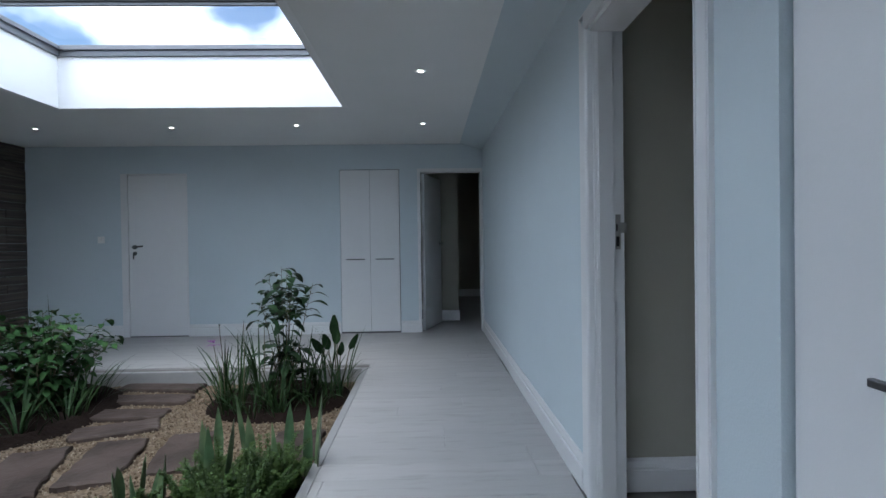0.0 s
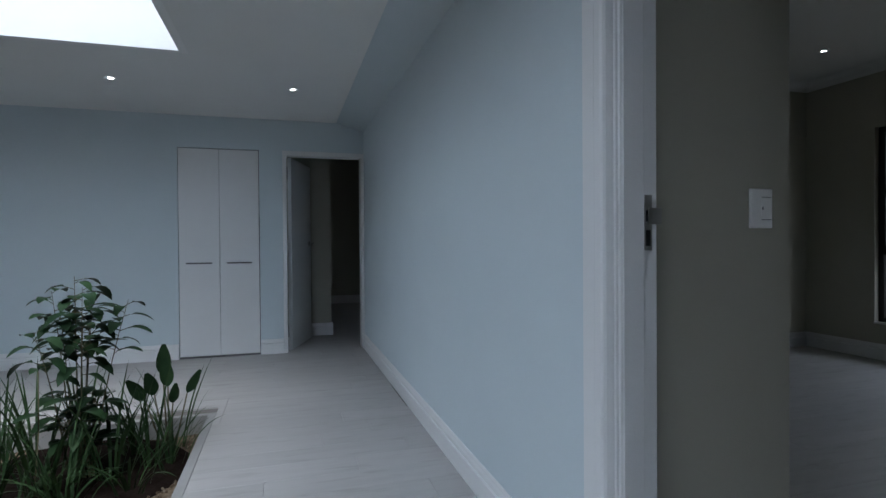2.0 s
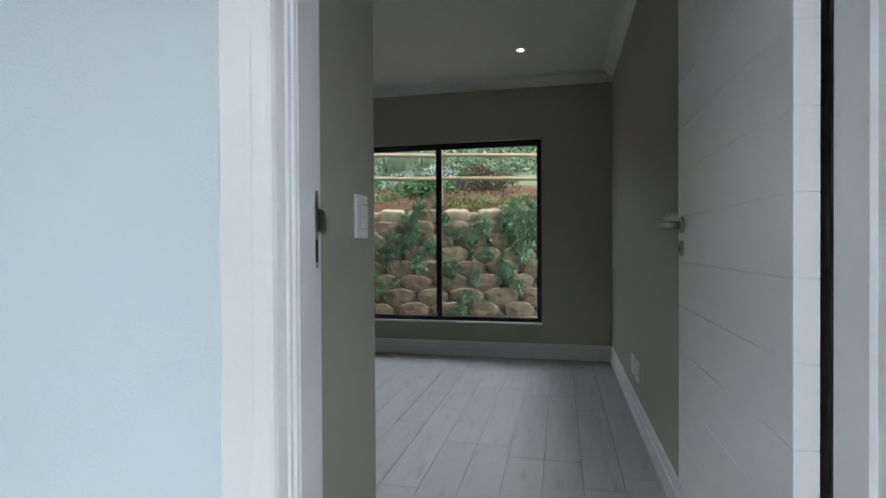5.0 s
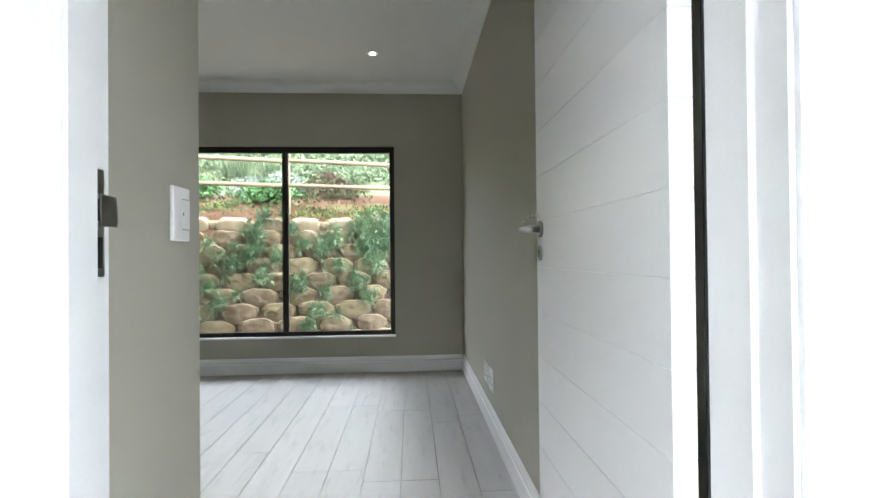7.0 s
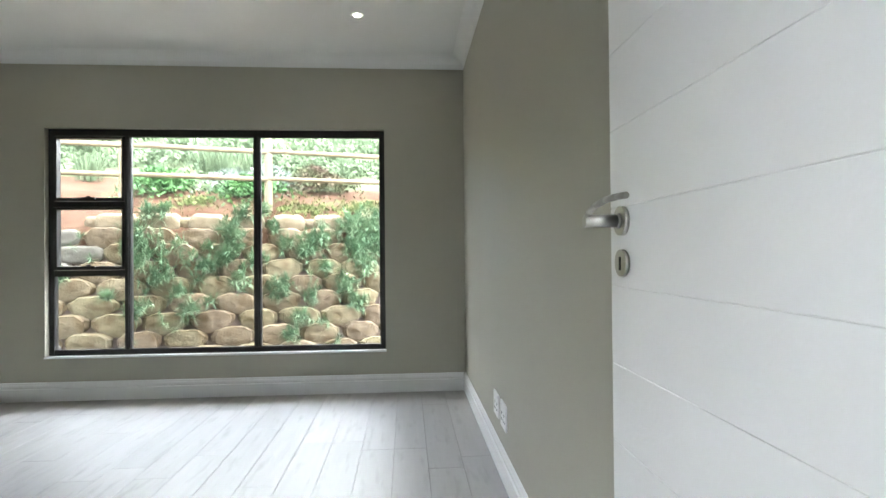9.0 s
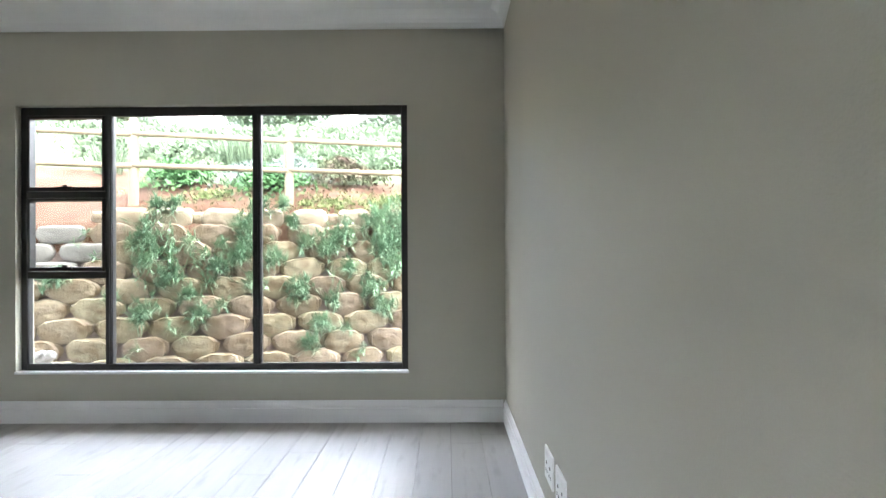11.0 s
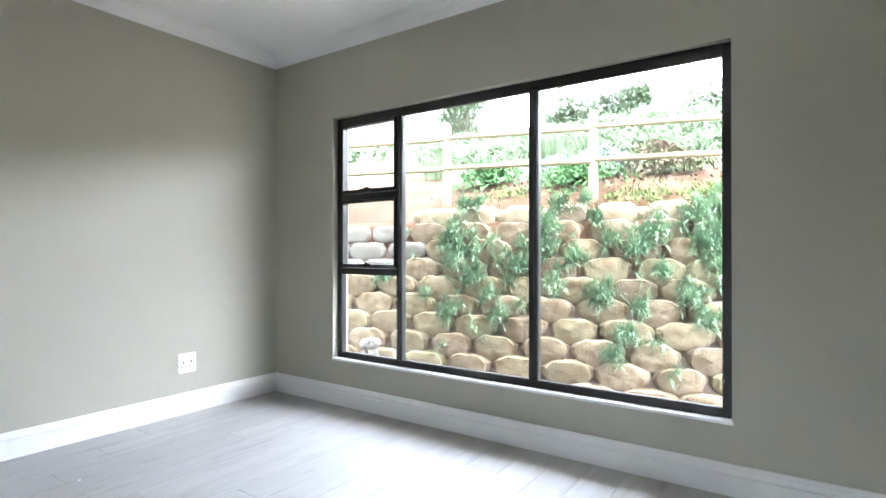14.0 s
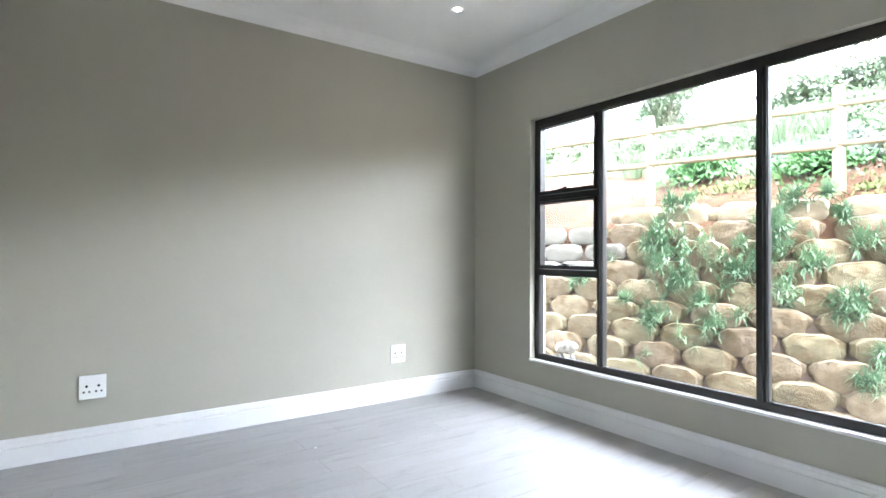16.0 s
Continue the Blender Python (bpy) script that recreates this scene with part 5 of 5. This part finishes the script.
def cover_patch(name, mat, y0, y1, d0, d1, count, size, high, label, seed, category="ground cover"):
    """A drift of low foliage on the bank: many small leaves in uneven mounds."""
    rnd = random.Random(seed)
    verts, faces = [], []
    mounds = [(rnd.uniform(y0, y1), rnd.uniform(d0, d1), rnd.uniform(0.6, 1.2)) for _ in range(max(6, int((y1 - y0) * (d1 - d0) * 6)))]
    for _ in range(count):
        my, md, mh = rnd.choice(mounds)
        a, r = rnd.uniform(0, 6.283), abs(rnd.gauss(0, 0.22))
        y, d = my + r * math.cos(a), md + r * math.sin(a)
        x = d + 8.35 - 0.25 * (y - 4.0)
        z = ground_z(x, y) + high * mh * max(0.05, 1 - (r / 0.5) ** 2) * rnd.uniform(0.4, 1.0)
        q = Vector((rnd.uniform(-1, 1), rnd.uniform(-1, 1), rnd.uniform(0.1, 1.2))).normalized()
        s = q.orthogonal().normalized()
        ln = size * rnd.uniform(0.6, 1.3)
        o, b = len(verts), Vector((x, y, z))
        verts += [b, b + q * ln * 0.5 + s * ln * 0.3, b + q * ln, b + q * ln * 0.5 - s * ln * 0.3]
        faces.append((o, o + 1, o + 2, o + 3))
    me = bpy.data.meshes.new(name)
    me.from_pydata(verts, [], faces)
    me.materials.append(mat)
    tagged(new(name, me), label, category, "", "stuff")


cover_patch("ground_cover", COVER, 2.0, 6.5, 2.7, 4.6, 11000, 0.085, 0.24, "fresh green ground cover along the bank", 1)
cover_patch("ground_cover", COVER, 6.3, 9.0, 3.5, 4.8, 5000, 0.085, 0.20, "fresh green ground cover along the bank", 11)
cover_patch("ground_cover", CREEPER, 2.0, 6.0, 0.85, 1.3, 1900, 0.05, 0.05, "yellow-green creeper behind the wall's top", 2)
cover_patch("silver_bush", SILVER, 5.0, 5.9, 1.7, 2.3, 3000, 0.07, 0.28, "silver-leaved low bush on the bank", 3, "bush")
cover_patch("russet_hedge", RUSSET, 2.0, 4.7, 1.75, 2.2, 7500, 0.065, 0.36, "russet-tinged low hedge on the bank", 4, "hedge")
cover_patch("green_bush", LEAF, 6.35, 6.75, 1.7, 2.0, 1800, 0.08, 0.26, "small leafy green bush on the bare earth", 5, "bush")
cover_patch("green_bush", LEAF, 5.0, 5.5, 1.55, 1.85, 2200, 0.08, 0.28, "small leafy green bush on the bare earth", 6, "bush")
cover_patch("meadow_tufts", COVER, 0.0, 14.0, 4.6, 9.0, 16000, 0.13, 0.14, "grassy tufts over the meadow", 7, "grass")


def tall_grass(y, d, seed):
    x = d + 8.35 - 0.25 * (y - 4.0)
    rnd = random.Random(seed)
    p = thing("tall_grass", pose(x, y, ground_z(x, y)), "upright tuft of tall green grass on the bank", "grass", "tall grass tufts")
    bm = bmesh.new()
    for _ in range(130):
        a, r = rnd.uniform(0, 6.283), rnd.uniform(0, 0.22)
        blade(bm, (r * math.cos(a), r * math.sin(a), 0), (0.12 * math.cos(a), 0.12 * math.sin(a), 0), rnd.uniform(0.3, 0.6), 0.014, 0.25, 4)
    part("foliage", bm, COVER, p)


for i, (y, d) in enumerate(((5.95, 2.6), (6.2, 2.75), (5.55, 2.7), (8.0, 3.0))):
    tall_grass(y, d, 300 + i)


def tree(name, x, y, tall, crown, clumps, leaves, label, seed, trunk_show=0.35):
    rnd = random.Random(seed)
    z0 = ground_z(x, y) - 0.1
    p = thing(name, pose(x, y, z0), label, "tree")
    wood, fol = bmesh.new(), bmesh.new()
    fork = Vector((0, 0, tall * trunk_show))
    rod(wood, (0, 0, 0), fork, tall * 0.022, tall * 0.016, 9, False)
    for _ in range(clumps):
        a = rnd.uniform(0, 6.283)
        r = crown * math.sqrt(rnd.random()) * 0.8
        c = Vector((r * math.cos(a), r * math.sin(a), tall * rnd.uniform(trunk_show + 0.08, 0.95)))
        half = fork.lerp(c, 0.5) + Vector((0, 0, 0.08 * tall))
        rod(wood, fork, half, tall * 0.014, tall * 0.008, 6, False)
        rod(wood, half, c, tall * 0.008, tall * 0.003, 5, False)
        for _k in range(leaves):
            o = Vector((rnd.gauss(0, 1), rnd.gauss(0, 1), rnd.gauss(0, 0.8))) * crown * 0.17
            d = Vector((rnd.uniform(-1, 1), rnd.uniform(-1, 1), rnd.uniform(-0.6, 0.6)))
            leaf(fol, c + o, d, (0, 0, 1), 0.11, 0.06, 0.3, 0.2, 2)
    part("trunk", wood, BARK, p)
    part("crown", fol, BUSH, p)


tree("round_tree", 17.2, 11.75, 2.0, 1.0, 60, 150, "small round leafy tree on the meadow's crest", 1, 0.12)
tree("spreading_bush", 16.6, 7.85, 1.0, 1.1, 46, 120, "spreading olive-green bush on the meadow's crest", 2, 0.1)
tree("spreading_bush", 17.0, 6.75, 1.05, 1.0, 40, 120, "spreading olive-green bush on the meadow's crest", 4, 0.1)
tree("spreading_bush", 18.0, 4.6, 1.0, 1.1, 40, 120, "spreading olive-green bush on the meadow's crest", 5, 0.1)
tree("forked_tree", 16.8, 8.45, 4.4, 1.3, 7, 14, "tall bare-stemmed forked tree on the crest", 3, 0.3)


# pale animal figurine at the wall's foot, as lumps for body and legs
bm = bmesh.new()
for dx, dy, dz, r, tall in ((0.0, 0.0, 0.15, 0.085, 0.85), (0.0, 0.09, 0.13, 0.07, 0.9), (-0.01, -0.08, 0.17, 0.06, 0.8), (0.0, 0.10, 0.0, 0.045, 2.0), (0.01, -0.05, 0.0, 0.04, 2.2), (-0.02, 0.03, -0.04, 0.05, 1.6)):
    lump = bmesh.ops.create_icosphere(bm, subdivisions=2, radius=r)["verts"]
    for v in lump:
        q = v.co * (1 + 0.30 * noise.noise(v.co * 14 + Vector((dy * 40, 0, 0))))
        v.co = Vector((q.x + dx, q.y + dy, q.z * tall + dz))
ob = solid("pale_figurine", bm, FIGURINE, "pale lumpy animal figurine at the foot of the retaining wall", "rock", "", True)
ob.location = (7.42, 6.76, 0.02)

# ---- floor planks: pieces laid in staggered rows ----
def planks(floor, x0, x1, y0, y1, skip, seed):
    rnd = random.Random(seed)
    gap, wide, length, z0, z1 = 0.0017, 0.19, 1.2, -0.012, 0.0
    shapes = {}
    y = y0
    while y < y1 - 0.02:
        yb = min(y + wide, y1)
        x = x0 - rnd.choice((0.0, 0.3, 0.45, 0.6, 0.75, 0.9))
        while x < x1:
            spans = [(max(x, x0), min(x + length, x1))]
            for sx0, sx1, sy0, sy1 in skip:
                if y < sy1 - 0.01 and yb > sy0 + 0.01:
                    spans = [q for a, b in spans for q in ((a, min(b, sx0)), (max(a, sx1), b)) if q[1] - q[0] > 0.03]
            for a, b in spans:
                if b - a < 0.03:
                    continue
                key = (round(b - a, 3), round(yb - y, 3))
                if key not in shapes:
                    bm = bmesh.new()
                    hx, hy = (b - a) / 2 - gap / 2, (yb - y) / 2 - gap / 2
                    c = 0.0010
                    lo = [bm.verts.new((sx * hx, sy * hy, z1 - c)) for sx, sy in ((-1, -1), (1, -1), (1, 1), (-1, 1))]
                    hi = [bm.verts.new((sx * (hx - c), sy * (hy - c), z1)) for sx, sy in ((-1, -1), (1, -1), (1, 1), (-1, 1))]
                    bt = [bm.verts.new((sx * hx, sy * hy, z0)) for sx, sy in ((-1, -1), (1, -1), (1, 1), (-1, 1))]
                    bm.faces.new(hi)
                    for i in range(4):
                        j = (i + 1) % 4
                        bm.faces.new((lo[i], lo[j], hi[j], hi[i]))
                        bm.faces.new((bt[i], bt[j], lo[j], lo[i]))
                    shapes[key] = mesh_of("plank", bm, PLANK)
                ob = new("plank", shapes[key])
                ob.location = ((a + b) / 2, (y + yb) / 2, 0)
                ob.parent = floor
            x += length
        y += wide


hall_floor = bpy.data.objects["floor_hall"]
room_floor = bpy.data.objects["floor_bedroom"]
planks(hall_floor, LX, 1.545, BY, FY, [(PX0 - 0.05, PX1 + 0.05, PY0 - 0.05, PY1 + 0.05), (HX + 0.001, 3, BY, DY0), (HX + 0.001, 3, DY1, FY)], 4)
planks(room_floor, 1.545, RX1, RY0, RY1, [(0, HX + 0.14, RY0, DY0), (0, RX0, PY, RY1), (0, HX + 0.14, DY1, PY)], 9)
